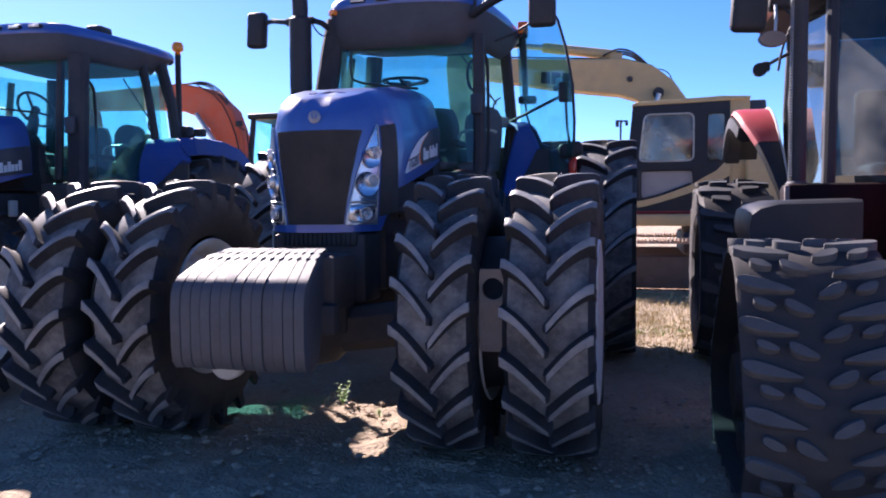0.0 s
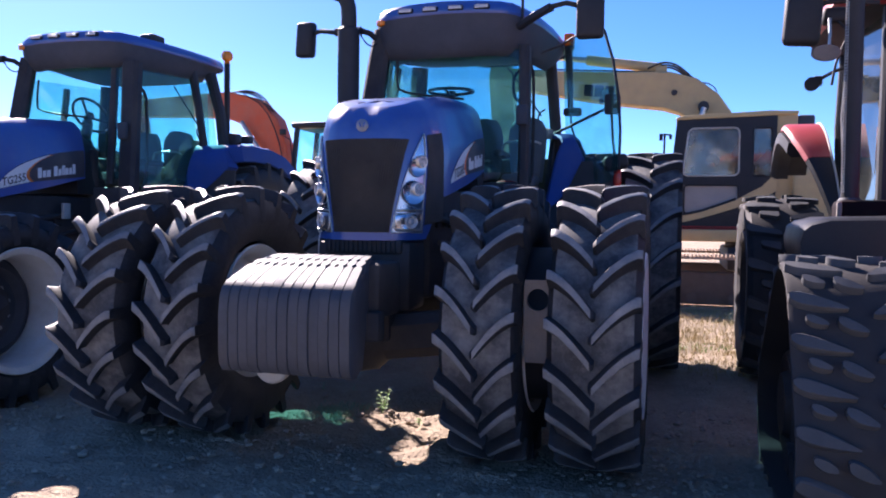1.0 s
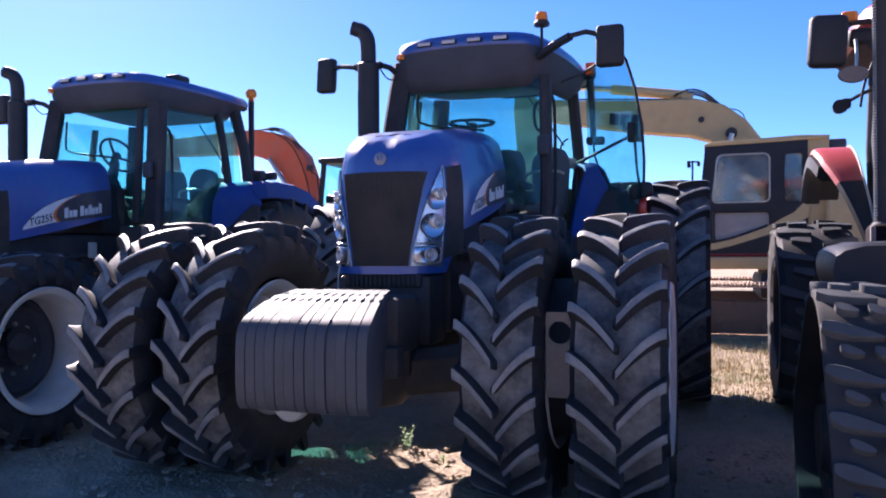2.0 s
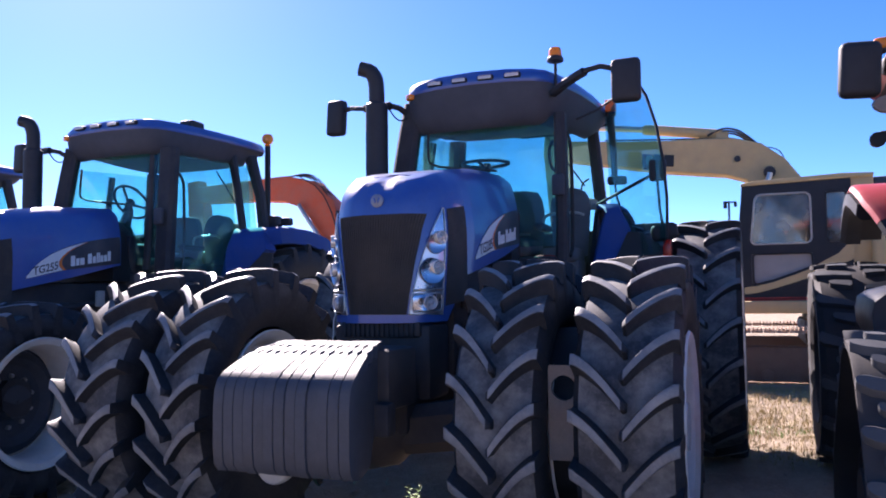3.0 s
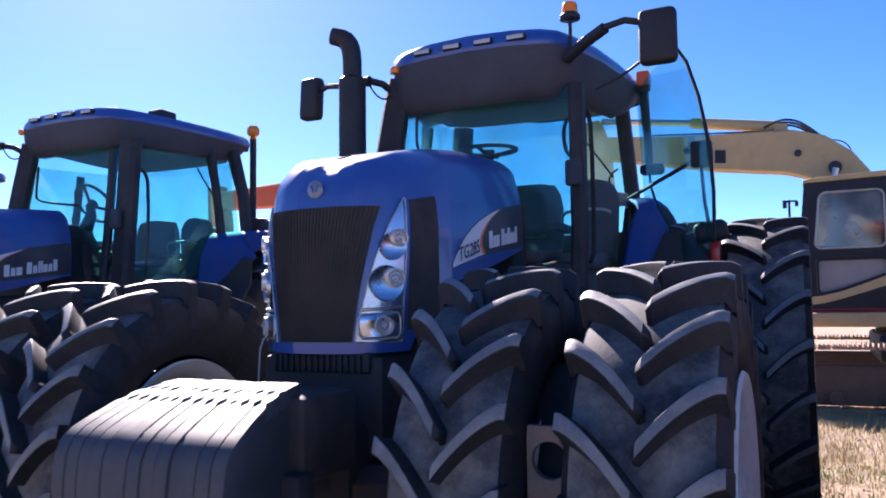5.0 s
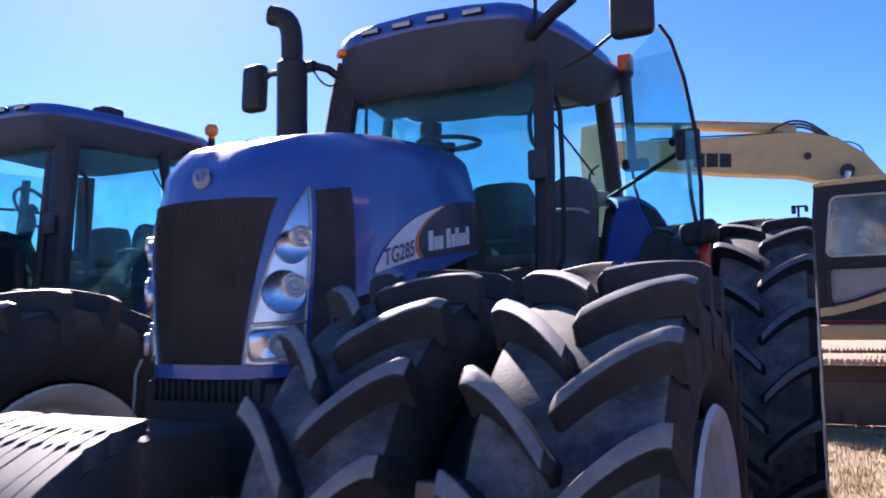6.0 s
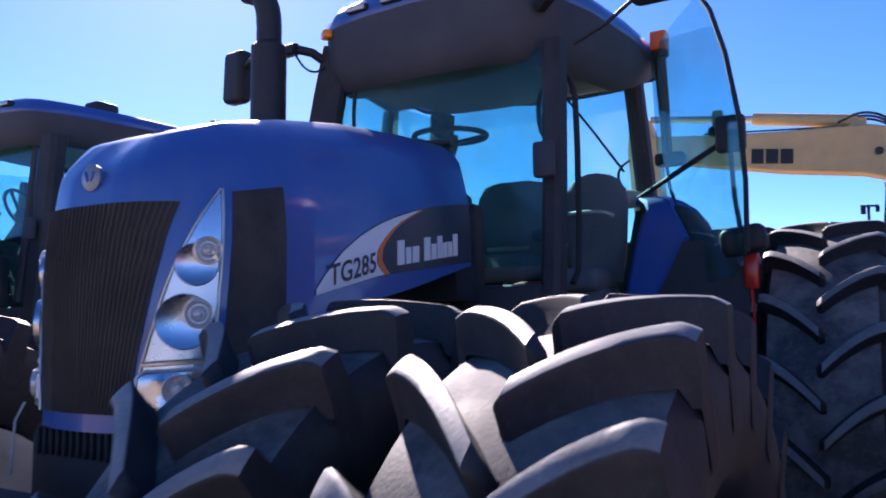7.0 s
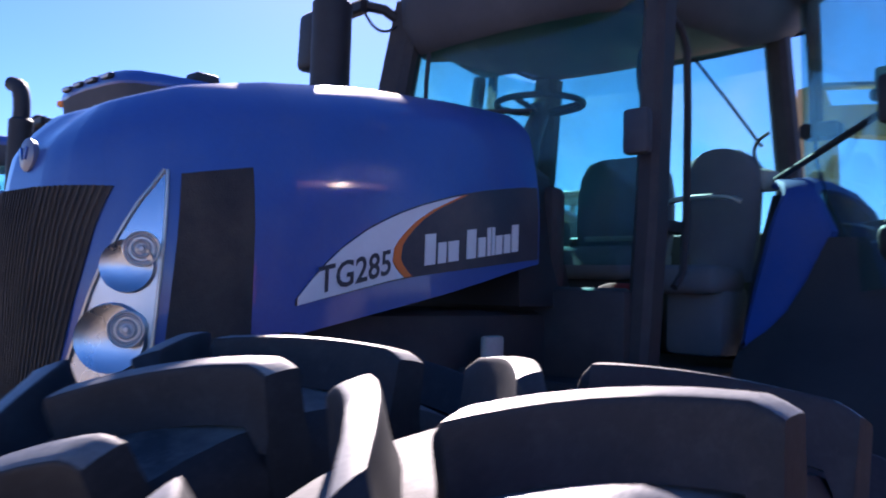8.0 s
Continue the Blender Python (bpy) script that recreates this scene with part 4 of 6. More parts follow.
    part("exhaust_pipe", bm, BLACK, t, "black exhaust stack with curved tip")
    bm = BM()
    tube(bm, [(-0.58, 1.74, 2.84), (-0.64, 1.66, 2.90), (-0.69, 1.60, 2.91)], 0.024, 8)
    beam(bm, [(-0.69, 1.59, 2.91), (-0.93, 1.62, 2.915)], 0.05, 0.06)
    tube(bm, [(-0.93, 1.62, 2.915), (-1.10, 1.70, 2.955), (-1.20, 1.76, 2.955)], 0.02, 8)
    arm = part("mirror_arm", bm, BLACK, t)
    bm = BM()
    box(bm, (-1.272, 1.765, 2.90), (0.175, 0.10, 0.30), 0.035, Matrix.Rotation(-0.2, 4, "Z") @ Matrix.Rotation(0.06, 4, "Y"), 3)
    part("mirror", bm, BLACK, arm, "black wing mirror housing")
    bm = BM()
    tube(bm, [(-0.70, 1.60, 2.88), (-0.66, 1.62, 2.81), (-0.62, 1.66, 2.79), (-0.58, 1.70, 2.83)], 0.006, 5, 2)
    part("mirror_cable", bm, BLACK, arm)
    if not door_open:
        bm = BM()
        box(bm, (0.52, 2.22, 3.165), (0.17, 0.20, 0.09), 0.03, None, 3)
        part("roof_box", bm, BLACK, roof, "black box on the roof")
        return rest_of_cab(t, door_open, pane)
    bm = BM()
    beam(bm, [(0.60, 1.72, 2.90), (0.74, 1.62, 2.95), (0.88, 1.53, 2.985)], 0.06, 0.055)
    tube(bm, [(0.88, 1.52, 2.985), (1.0, 1.50, 3.0), (1.10, 1.50, 2.97)], 0.02, 8)
    tube(bm, [(0.80, 1.60, 2.66), (0.95, 1.56, 2.70), (1.10, 1.51, 2.77)], 0.009, 6)
    arm = part("mirror_arm", bm, BLACK, t)
    bm = BM()
    box(bm, (1.176, 1.50, 2.878), (0.205, 0.09, 0.31), 0.035, None, 3)
    part("mirror", bm, BLACK, arm, "black wing mirror housing")
    # beacon
    bm = BM()
    tube(bm, [(0.62, 1.74, 2.95), (0.62, 1.74, 3.16)], 0.012, 8)
    lathe(bm, [(3.140, 0.012), (3.147, 0.062), (3.165, 0.064), (3.185, 0.050)], (0.62, 1.74, 0), "Z", 20)
    base = part("beacon_base", bm, BLACK, t)
    bm = BM()
    lathe(bm, [(3.183, 0.050), (3.235, 0.046), (3.250, 0.038), (3.256, 0.002)], (0.62, 1.74, 0), "Z", 20)
    part("beacon_lens", bm, AMBER, base, "amber beacon lens")
    rest_of_cab(t, door_open, pane)


def rest_of_cab(t, door_open, pane):
    # warning lamps on their posts
    for k in (-1, 1) if door_open else ():
        bm = BM()
        beam(bm, [(k * 0.88, 2.75, 2.40), (k * 0.872, 2.75, 2.70), (k * 0.862, 2.75, 2.92)], 0.05, 0.045, up=(0, 1, 0))
        box(bm, (k * 0.90, 2.75, 2.36), (0.16, 0.10, 0.07), 0.02)
        arm = part("lamp_post", bm, BLACK, t)
        bm = BM()
        box(bm, (k * 0.862, 2.75, 2.99), (0.085, 0.07, 0.15), 0.02)
        part("warning_lamp", bm, BLACK, arm)
        bm = BM()
        box(bm, (k * 0.862, 2.735, 3.005), (0.088, 0.085, 0.105), 0.012)
        part("lens", bm, REDAMBER, arm, "amber warning lens")
        bm = BM()
        box(bm, (k * 1.335, 2.385, 1.745), (0.065, 0.05, 0.19), 0.015)
        tube(bm, [(k * 1.335, 2.37, 1.66), (k * 1.34, 2.37, 1.56), (k * 1.338, 2.37, 1.48)], 0.007, 5)
        part("tail_lamp", bm, REDLENS, t, "red tail lamp")
    # left door
    hinge = Vector((0.78, 2.80, 0))
    if door_open:
        free = Vector((1.37, 2.10, 0))
        d = (free - hinge)
        def dp(f, z, o=0.0):
            n = Vector((d.y, -d.x, 0)).normalized()
            return hinge + d * f + n * o + Vector((0, 0, z))
        outline = [(0.04, 2.95), (0.30, 3.02), (0.62, 3.075), (0.74, 2.95), (0.87, 2.70), (0.97, 2.38), (1.0, 2.10), (0.99, 1.80), (0.85, 1.70), (0.55, 1.68), (0.32, 1.75), (0.12, 2.05)]
        bm = BM()
        prism(bm, outline, lambda u, v, o: dp(u, v, o), -0.003, 0.003)
        door = part("door", bm, TEAL, t, "open frameless tinted glass door")
        door.visible_shadow = False
        bm = BM()
        tube(bm, [dp(u, v) for u, v in outline[2:8]], 0.012, 6)
        part("edge_seal", bm, BLACK, door)
        bm = BM()
        box(bm, dp(0.83, 2.345, -0.03), (0.13, 0.06, 0.17), 0.02)
        part("door_latch", bm, BLACK, door)
        bm = BM()
        box(bm, dp(0.715, 2.44, -0.03), (0.05, 0.03, 0.08), 0.012)
        part("pale_catch", bm, PALEPOST, door, "pale plastic door catch")
        bm = BM()
        box(bm, dp(0.63, 2.40, -0.05), (0.05, 0.05, 0.05), 0.02)
        tube(bm, [dp(0.63, 2.40, -0.05), dp(0.80, 2.38, -0.04)], 0.012, 6)
        part("latch_knob", bm, BLACK, door)
        bm = BM()
        tube(bm, [(0.745, 2.66, 2.155), dp(0.78, 2.325, -0.03)], 0.014, 8)
        part("door_bar", bm, BLACK, door)
        bm = BM()
        tube(bm, [dp(0.82, 2.28, -0.03), dp(0.845, 2.05, -0.03), dp(0.89, 1.88, -0.03)], 0.011, 8)
        part("door_handle", bm, BLACK, door)
        bm = BM()
        tube(bm, [dp(0.05, 2.92, -0.02), dp(0.12, 2.5, -0.02), dp(0.20, 2.12, -0.02), dp(0.50, 1.85, -0.02), dp(0.62, 1.66, -0.02)], 0.010, 6, 1)
        part("door_strap", bm, BLACK, door)
        bm = BM()
        box(bm, dp(0.87, 1.86, -0.05), (0.20, 0.09, 0.13), 0.04, Matrix.Rotation(-0.15, 4, "Y"), 3)
        part("door_foot", bm, BLACK, door)
        bm = BM()
        box(bm, dp(0.55, 1.60, -0.02), (0.22, 0.12, 0.14), 0.03)
        part("door_foot", bm, BLACK, door)
    else:
        pane("side_window", [(0.86, 2.64, 1.72), (0.915, 2.83, 1.80), (0.79, 2.82, 2.84), (0.745, 2.64, 2.82)])
        pane("door", [(0.70, 1.72, 1.55), (0.855, 2.56, 1.55), (0.735, 2.56, 2.82), (0.65, 1.80, 2.80)])
    # steps
    bm = BM()
    for i in range(3):
        box(bm, (0.82, 1.80, 0.62 + 0.28 * i), (0.26, 0.34, 0.03), 0.008)
    for y in (1.63, 1.97):
        box(bm, (0.82, y, 0.95), (0.24, 0.02, 0.72), 0.006)
    part("cab_steps", bm, FRAME, t)
    bm = BM()
    box(bm, (0.60, 1.15, 0.85), (0.42, 1.05, 0.45), 0.09, None, 3)
    part("fuel_tank", bm, BLACK, t)


def tractor(at, model, label, dual, door_open):
    t = thing("tractor", at, label, "tractor", "blue tractors in a row")
    build_hood(t, model)
    if dual:
        build_weights(t)
    build_axle(t, dual)
    build_cab(t, door_open)
    return t


# ---- ground ----
def ground():
    rng = np.random.default_rng(4)
    xs = np.concatenate(([-2500, -700, -200, -70, -30, -16, -10, -7.5], np.arange(-5.6, -4.5, 0.1), np.arange(-4.5, 3.6, 0.045), np.arange(3.6, 8.01, 0.12), [12, 20, 40, 90, 250, 800, 2500]))
    ys = np.concatenate(([-2500, -700, -200, -60, -20, -9], np.arange(-6.0, -3.4, 0.1), np.arange(-3.4, 1.6, 0.045), np.arange(1.6, 8.01, 0.10), [9, 10.5, 12, 15, 20, 30, 60, 150, 500, 1500, 3000]))
    nx, ny = len(xs), len(ys)
    verts, faces = [], []
    for y in ys:
        for x in xs:
            z = 0.0
            if -10 <= x <= 8 and -6 <= y <= 8:
                z = 0.020 * noise.noise((x * 0.9, y * 0.9, 0)) + 0.020 * noise.noise((x * 3.1, y * 3.1, 4)) + 0.030 * noise.noise((x * 7.3, y * 6.7, 9)) + 0.022 * abs(noise.noise((x * 13, y * 12, 3))) + 0.010 * noise.noise((x * 19, y * 18, 6))
                # old tread prints across the yard
                u = (x * 0.95 + y * 0.31) % 1.9
                if u < 0.5 and -3.4 < y < 1.0:
                    z -= 0.016 * math.sin(u / 0.5 * math.pi) * (0.6 + 0.9 * (math.sin((y * 0.95 - x * 0.31 + 0.5 * abs(u - 0.25)) * 30) > 0.1)) * max(0.0, 0.4 + noise.noise((x * 0.7, y * 0.7, 20)))
            verts.append((x, y, z - 0.012))
    for j in range(ny - 1):
        for i in range(nx - 1):
            a = j * nx + i
            faces.append((a, a + 1, a + nx + 1, a + nx))
    me = bpy.data.meshes.new("ground")
    me.from_pydata(verts, [], faces)
    me.polygons.foreach_set("use_smooth", [True] * len(faces))
    dirt = surface("dry_dirt", (0.30, 0.238, 0.172), 0.92, var=0.45, scale=1.4, dust=0.6, dust_col=(0.40, 0.325, 0.238), bump=1.0, fine=34, dust_scale=1.9, spec=0.15, specks=0.4)
    b = dirt.node_tree.nodes["Bump"]
    b.inputs["Distance"].default_value = 0.035
    me.materials.append(dirt)
    return tagged(new("ground", me), "trodden dry brown dirt yard with loose grit", "ground", kind="structure")


ground()
main_tractor = tractor((0, 0, 0), "TG285", "blue row-crop tractor with dual wheels and open glass door", True, True)
side_tractor = tractor((-3.76, 0.10, -0.035), "TG255", "blue row-crop tractor with single wheels and closed cab", False, False)
for_b = thing("signal_beacon", (-2.90, 3.14, 0), "orange ball beacon on a black post at the cab's rear corner", "beacon")
bm = BM()
beam(bm, [(0, 0, 2.10), (0, 0, 3.04)], 0.055, 0.05, up=(0, 1, 0))
part("post", bm, BLACK, for_b)
bm = BM()
box(bm, (0.06, 0.0, 2.20), (0.18, 0.14, 0.16), 0.03)
part("base", bm, BLACK, for_b)
bm = BM()
lathe(bm, [(3.03, 0.02), (3.05, 0.035), (3.07, 0.02), (3.075, 0.045), (3.10, 0.06), (3.14, 0.06), (3.17, 0.04), (3.18, 0.003)], (0, 0, 0), "Z", 20)
part("lens", bm, AMBER, for_b, "orange ball lens")
third = copy_thing(side_tractor, pose(-7.6, 0.3, 0))


# ---- the red tractor ----
def belt_track(t, x, w=0.65):
    """A rubber belt round a high drive wheel and two low idlers, with bars and blocks on it."""
    circles = [(-0.62, 0.36, 0.34), (-0.28, 0.78, 0.40), (0.28, 0.36, 0.34)]

    def touch(a, b, side):
        """The angle of the outer line that touches two wheels on the given side."""
        dy, dz = b[0] - a[0], b[1] - a[1]
        return math.degrees(math.atan2(dy, dz) + side * math.acos((a[2] - b[2]) / math.hypot(dy, dz)))
    front, rear = touch(circles[0], circles[1], -1), touch(circles[1], circles[2], -1)
    # outline, clockwise from the front idler's underside
    path = []

    def arc(c, a0, a1, n):
        for i in range(n + 1):
            a = radians(a0 + (a1 - a0) * i / n)
            path.append((c[0] + c[2] * math.sin(a), c[1] + c[2] * math.cos(a)))
    arc(circles[0], -180, front, 12)
    arc(circles[1], front, rear, 10)
    arc(circles[2], rear, 180, 14)
    bm = BM()
    rings = []
    n = len(path)
    for i, (y, z) in enumerate(path):
        p, q = path[i - 1], path[(i + 1) % n]
        d = Vector((0, q[0] - p[0], q[1] - p[1])).normalized()
        nn = Vector((0, -d.z, d.y))
        c = Vector((x, y, z))
        rings.append([c + Vector((-w / 2, 0, 0)) - nn * 0.035, c + Vector((-w / 2, 0, 0)) - nn * 0.008, c + Vector((-w / 2 + 0.02, 0, 0)), c + Vector((w / 2 - 0.02, 0, 0)), c + Vector((w / 2, 0, 0)) - nn * 0.008, c + Vector((w / 2, 0, 0)) - nn * 0.035])
    rings.append(rings[0])
    loft(bm, rings, caps=False)
    belt = part("track_belt", bm, BLOCK, t, "black rubber track belt with block tread")
    length = [0.0]
    for (a, b), (e, f) in zip(path, path[1:] + path[:1]):
        length.append(length[-1] + math.hypot(e - a, f - b))

    def at(s):
        s %= length[-1]
        for i in range(n):
            if s <= length[i + 1]:
                f = (s - length[i]) / max(1e-6, length[i + 1] - length[i])
                (a, b), (e, g) = path[i], path[(i + 1) % n]
                d = Vector((0, e - a, g - b)).normalized()
                return Vector((x, a + (e - a) * f, b + (g - b) * f)), d, Vector((0, -d.z, d.y))
    count = round(length[-1] / 0.205)
    step = length[-1] / count
    for i in range(count):
        for side in (-1, 1):
            for kind in (0, 1, 2):
                s0 = step * (i + (0.42 if side > 0 else 0.0) + (0.5 if kind else 0.0) - 0.04 * (kind == 2)) + 0.05
                f0, f1, w0, w1, lean = ((1.0, 0.26, 0.075, 0.03, 0.055), (0.80, 0.52, 0.045, 0.035, 0.03), (0.40, 0.04, 0.06, 0.04, 0.05))[kind]
                rows = []
                for q, swell in ((0.0, 0.35), (0.06, 0.72), (0.18, 0.98), (0.38, 1.12), (0.60, 1.05), (0.82, 0.80), (0.94, 0.52), (1.0, 0.22)):
                    f = f0 + (f1 - f0) * q
                    ww = (w0 + (w1 - w0) * q) * swell
                    row = []
                    for o, k in ((ww * 0.65, -0.004), (ww * 0.5, 0.030), (ww * 0.42, 0.036), (-ww * 0.42, 0.036), (-ww * 0.5, 0.030), (-ww * 0.65, -0.004)):
                        p, d, nn = at(s0 - lean * q + o)
                        row.append(p + Vector((side * f * w / 2, 0, 0)) + nn * k)
                    rows.append(row)
                bm = BM()
                loft(bm, rows)
                part("tread_block", bm, BLOCKTOP, belt)
    for y, z, r in circles:
        bm = BM()
        lathe(bm, [(-w * 0.36, 0.06), (-w * 0.36, r * 0.5), (-w * 0.30, r * 0.55), (-w * 0.33, r - 0.06), (-w * 0.30, r - 0.04), (w * 0.30, r - 0.04), (w * 0.33, r - 0.06), (w * 0.30, r * 0.55), (w * 0.36, r * 0.5), (w * 0.36, 0.06)], (x, y, z), "X", 32, True)
        part("idler", bm, FRAME, belt)
    for y in (-0.36, -0.17, 0.02):
        bm = BM()
        lathe(bm, [(-w * 0.36, 0.03), (-w * 0.36, 0.09), (w * 0.36, 0.09), (w * 0.36, 0.03)], (x, y, 0.12), "X", 20, True)
        part("roller", bm, FRAME, belt)
    bm = BM()
    box(bm, (x, -0.17, 0.42), (0.2, 0.9, 0.22), 0.04)
    part("track_beam", bm, FRAME, belt)


def red_tractor(at):
    t = thing("tractor", at, "red tractor with block-tread tyres and glazed cab", "tractor")
    for k in (-1, 1):
        belt_track(t, k * 1.265)
        wheel(t, k * 1.21, 3.12, 0.815, 0.30, 0.46, 15, k, 0, 0.036, "block", FRAME)
    bm = BM()
    beam(bm, [(-1.15, -0.17, 0.6), (1.15, -0.17, 0.6)], 0.2, 0.2)
    beam(bm, [(-1.15, 3.02, 0.82), (1.15, 3.02, 0.82)], 0.2, 0.2)
    box(bm, (0, 1.6, 0.85), (0.6, 3.2, 0.5), 0.06)
    part("chassis", bm, FRAME, t)
    bm = BM()
    loft(bm, [[Vector((x * f, y, 1.1 + (z - 1.1) * g)) for x, z in ((-0.36, 1.1), (-0.37, 1.45), (-0.31, 1.68), (-0.15, 1.76), (0.15, 1.76), (0.34, 1.68), (0.42, 1.45), (0.40, 1.1))] for y, f, g in ((-0.45, 0.75, 0.72), (-0.38, 0.92, 0.88), (-0.2, 1.0, 0.95), (0.5, 1.02, 1.02), (1.35, 1.05, 1.10))])
    part("hood", bm, RED, t, "red tapered hood")
    # boxy fenders over the tracks
    for k in (-1, 1):
        bm = BM()
        loft(bm, [[Vector((k * xx, y, z0 + (zz - 1.2))) for xx, zz in ((0.80, 1.07), (1.37, 1.07), (1.395, 1.12), (1.40, 1.20), (1.385, 1.265), (1.34, 1.30), (1.24, 1.325), (0.80, 1.335))] for y, z0 in ((0.42, 1.26), (0.45, 1.275), (0.7, 1.285), (1.15, 1.29))])
        part("track_fender", bm, CABBLACK, t, "boxy black track fender")
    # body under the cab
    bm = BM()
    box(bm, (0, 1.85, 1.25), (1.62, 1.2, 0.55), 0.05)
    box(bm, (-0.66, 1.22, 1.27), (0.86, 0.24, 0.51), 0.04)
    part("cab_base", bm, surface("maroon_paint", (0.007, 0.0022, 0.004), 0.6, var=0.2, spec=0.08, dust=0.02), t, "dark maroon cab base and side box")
    # cab
    half = [(0.0, 1.50), (0.5, 1.52), (0.92, 1.57), (1.03, 1.72), (1.05, 2.3), (1.03, 3.05), (0.9, 3.2), (0.0, 3.22)]
    bm = BM()
    loft(bm, [ring_of(half, 0.86, 2.875), ring_of(half, 0.95, 2.885), ring_of(half, 1.0, 2.94), ring_of(half, 0.985, 3.03), ring_of(half, 0.9, 3.10), ring_of(half, 0.5, 3.14), ring_of(half, 0.02, 3.15)])
    roof = part("roof", bm, RED, t, "red cab roof")
    bm = BM()
    loft(bm, [ring_of(half, 0.05, 2.80), ring_of(half, 0.70, 2.80), ring_of(half, 0.86, 2.82), ring_of(half, 0.965, 2.872), ring_of(half, 0.05, 2.89)])
    part("headliner", bm, BLACK, roof)
    bm = BM()
    box(bm, (-1.13, 1.58, 2.945), (0.11, 0.07, 0.09), 0.03, None, 3)
    part("turn_lamp", bm, AMBER, roof, "amber turn lamp on the roof corner")
    bm = BM()
    box(bm, (-1.04, 1.60, 2.81), (0.20, 0.14, 0.11), 0.035, None, 3)
    part("roof_lamp", bm, BLACK, roof, "black work lamp under the roof corner")
    def post(pts, w, h):
        bm = BM()
        beam(bm, pts, w, h, up=(0, 1, 0.01), bevel=0.25)
        part("cab_post", bm, BLACK, t)
    for k in (-1, 1):
        post([(k * 0.77, 1.40, 1.45), (k * 0.755, 1.43, 2.2), (k * 0.73, 1.52, 2.84)], 0.075, 0.10)
        post([(k * 0.80, 2.30, 1.45), (k * 0.84, 2.30, 2.2), (k * 0.80, 2.32, 2.82)], 0.06, 0.09)
        post([(k * 0.72, 3.05, 1.6), (k * 0.74, 3.05, 2.2), (k * 0.72, 3.03, 2.82)], 0.08, 0.10)
    def pane(name, pts):
        bm = BM()
        pts = [Vector(p) for p in pts]
        n = (pts[1] - pts[0]).cross(pts[-1] - pts[0]).normalized() * 0.005
        loft(bm, [[p - n / 2 for p in pts], [p + n / 2 for p in pts]])
        ob = part(name, bm, SHADY, t)
        ob.visible_shadow = False
    pane("windscreen", [(-0.73, 1.40, 1.58), (0.73, 1.40, 1.58), (0.70, 1.52, 2.80), (-0.70, 1.52, 2.80)])
    pane("rear_window", [(-0.68, 3.06, 1.8), (0.68, 3.06, 1.8), (0.68, 3.04, 2.80), (-0.68, 3.04, 2.80)])
    for k in (-1, 1):
        pane("door", [(k * 0.785, 1.46, 1.48), (k * 0.82, 2.26, 1.48), (k * 0.81, 2.28, 2.80), (k * 0.74, 1.58, 2.80)])
        pane("side_window", [(k * 0.83, 2.34, 1.55), (k * 0.74, 3.0, 1.75), (k * 0.74, 3.0, 2.80), (k * 0.81, 2.36, 2.80)])
    bm = BM()
    box(bm, (-0.05, 2.45, 1.62), (0.5, 0.5, 0.18), 0.06, None, 3)
    seat = part("seat", bm, CLOTH, t, "dark cloth seat")
    bm = BM()
    box(bm, (-0.05, 2.70, 2.0), (0.48, 0.14, 0.66), 0.06, Matrix.Rotation(-0.12, 4, "X"), 3)
    part("backrest", bm, CLOTH, seat)
    bm = BM()
    box(bm, (-0.05, 1.62, 1.72), (0.5, 0.3, 0.5), 0.08, None, 3)
    part("dash", bm, BLACK, t)
    bm = BM()
    ring = [pose(-0.05, 1.90, 2.02, 30) @ Vector((0.19 * math.cos(a), 0.19 * math.sin(a), 0)) for a in [2 * math.pi * i / 28 for i in range(29)]]
    tube(bm, ring, 0.014, 8)
    tube(bm, [(-0.05, 1.90, 2.0), (-0.05, 1.75, 1.8)], 0.03, 8)
    part("steering_wheel", bm, BLACK, t)
    # exhaust stack with its pierced guard
    bm = BM()
    tube(bm, [(-1.00, 1.22, 1.45), (-1.00, 1.22, 3.05), (-1.04, 1.20, 3.15)], 0.055, 20)
    stack = part("exhaust_pipe", bm, BLACK, t, "tall black exhaust stack")
    bm = BM()
    lathe(bm, [(1.38, 0.06), (1.40, 0.075), (1.52, 0.075), (1.54, 0.06)], (-1.00, 1.22, 0), "Z", 20)
    part("clamp", bm, GREYTRIM, stack)
    bm = BM()
    for i in range(78):
        for a in (-2.75, -2.45):
            c = Vector((-1.00 + 0.0575 * math.cos(a), 1.22 + 0.0575 * math.sin(a), 1.58 + 0.019 * i))
            lathe(bm, [(-0.003, 0.006), (0.002, 0.005), (0.002, 0.001)], c, "Y", 6)
    tagged(part("guard_holes", bm, STEEL, stack), kind="stuff")
    # mirrors and lamps
    bm = BM()
    tube(bm, [(-0.80, 1.50, 2.86), (-1.1, 1.50, 2.90), (-1.22, 1.50, 2.84)], 0.018, 8, 1)
    arm = part("mirror_arm", bm, BLACK, t)
    bm = BM()
    tube(bm, [(-1.10, 1.52, 2.78), (-1.10, 1.48, 2.66), (-1.11, 1.47, 2.56)], 0.011, 6)
    part("mirror_rod", bm, STEEL, arm)
    for pts in ([(-1.05, 1.56, 2.78), (-1.00, 1.50, 2.70), (-0.92, 1.46, 2.62), (-0.98, 1.46, 2.46), (-0.94, 1.46, 2.36)], [(-0.94, 1.50, 2.74), (-1.0, 1.48, 2.62), (-1.06, 1.48, 2.48), (-1.08, 1.50, 2.32)]):
        bm = BM()
        tube(bm, pts, 0.009, 6, 2)
        part("cable", bm, BLACK, arm)
    bm = BM()
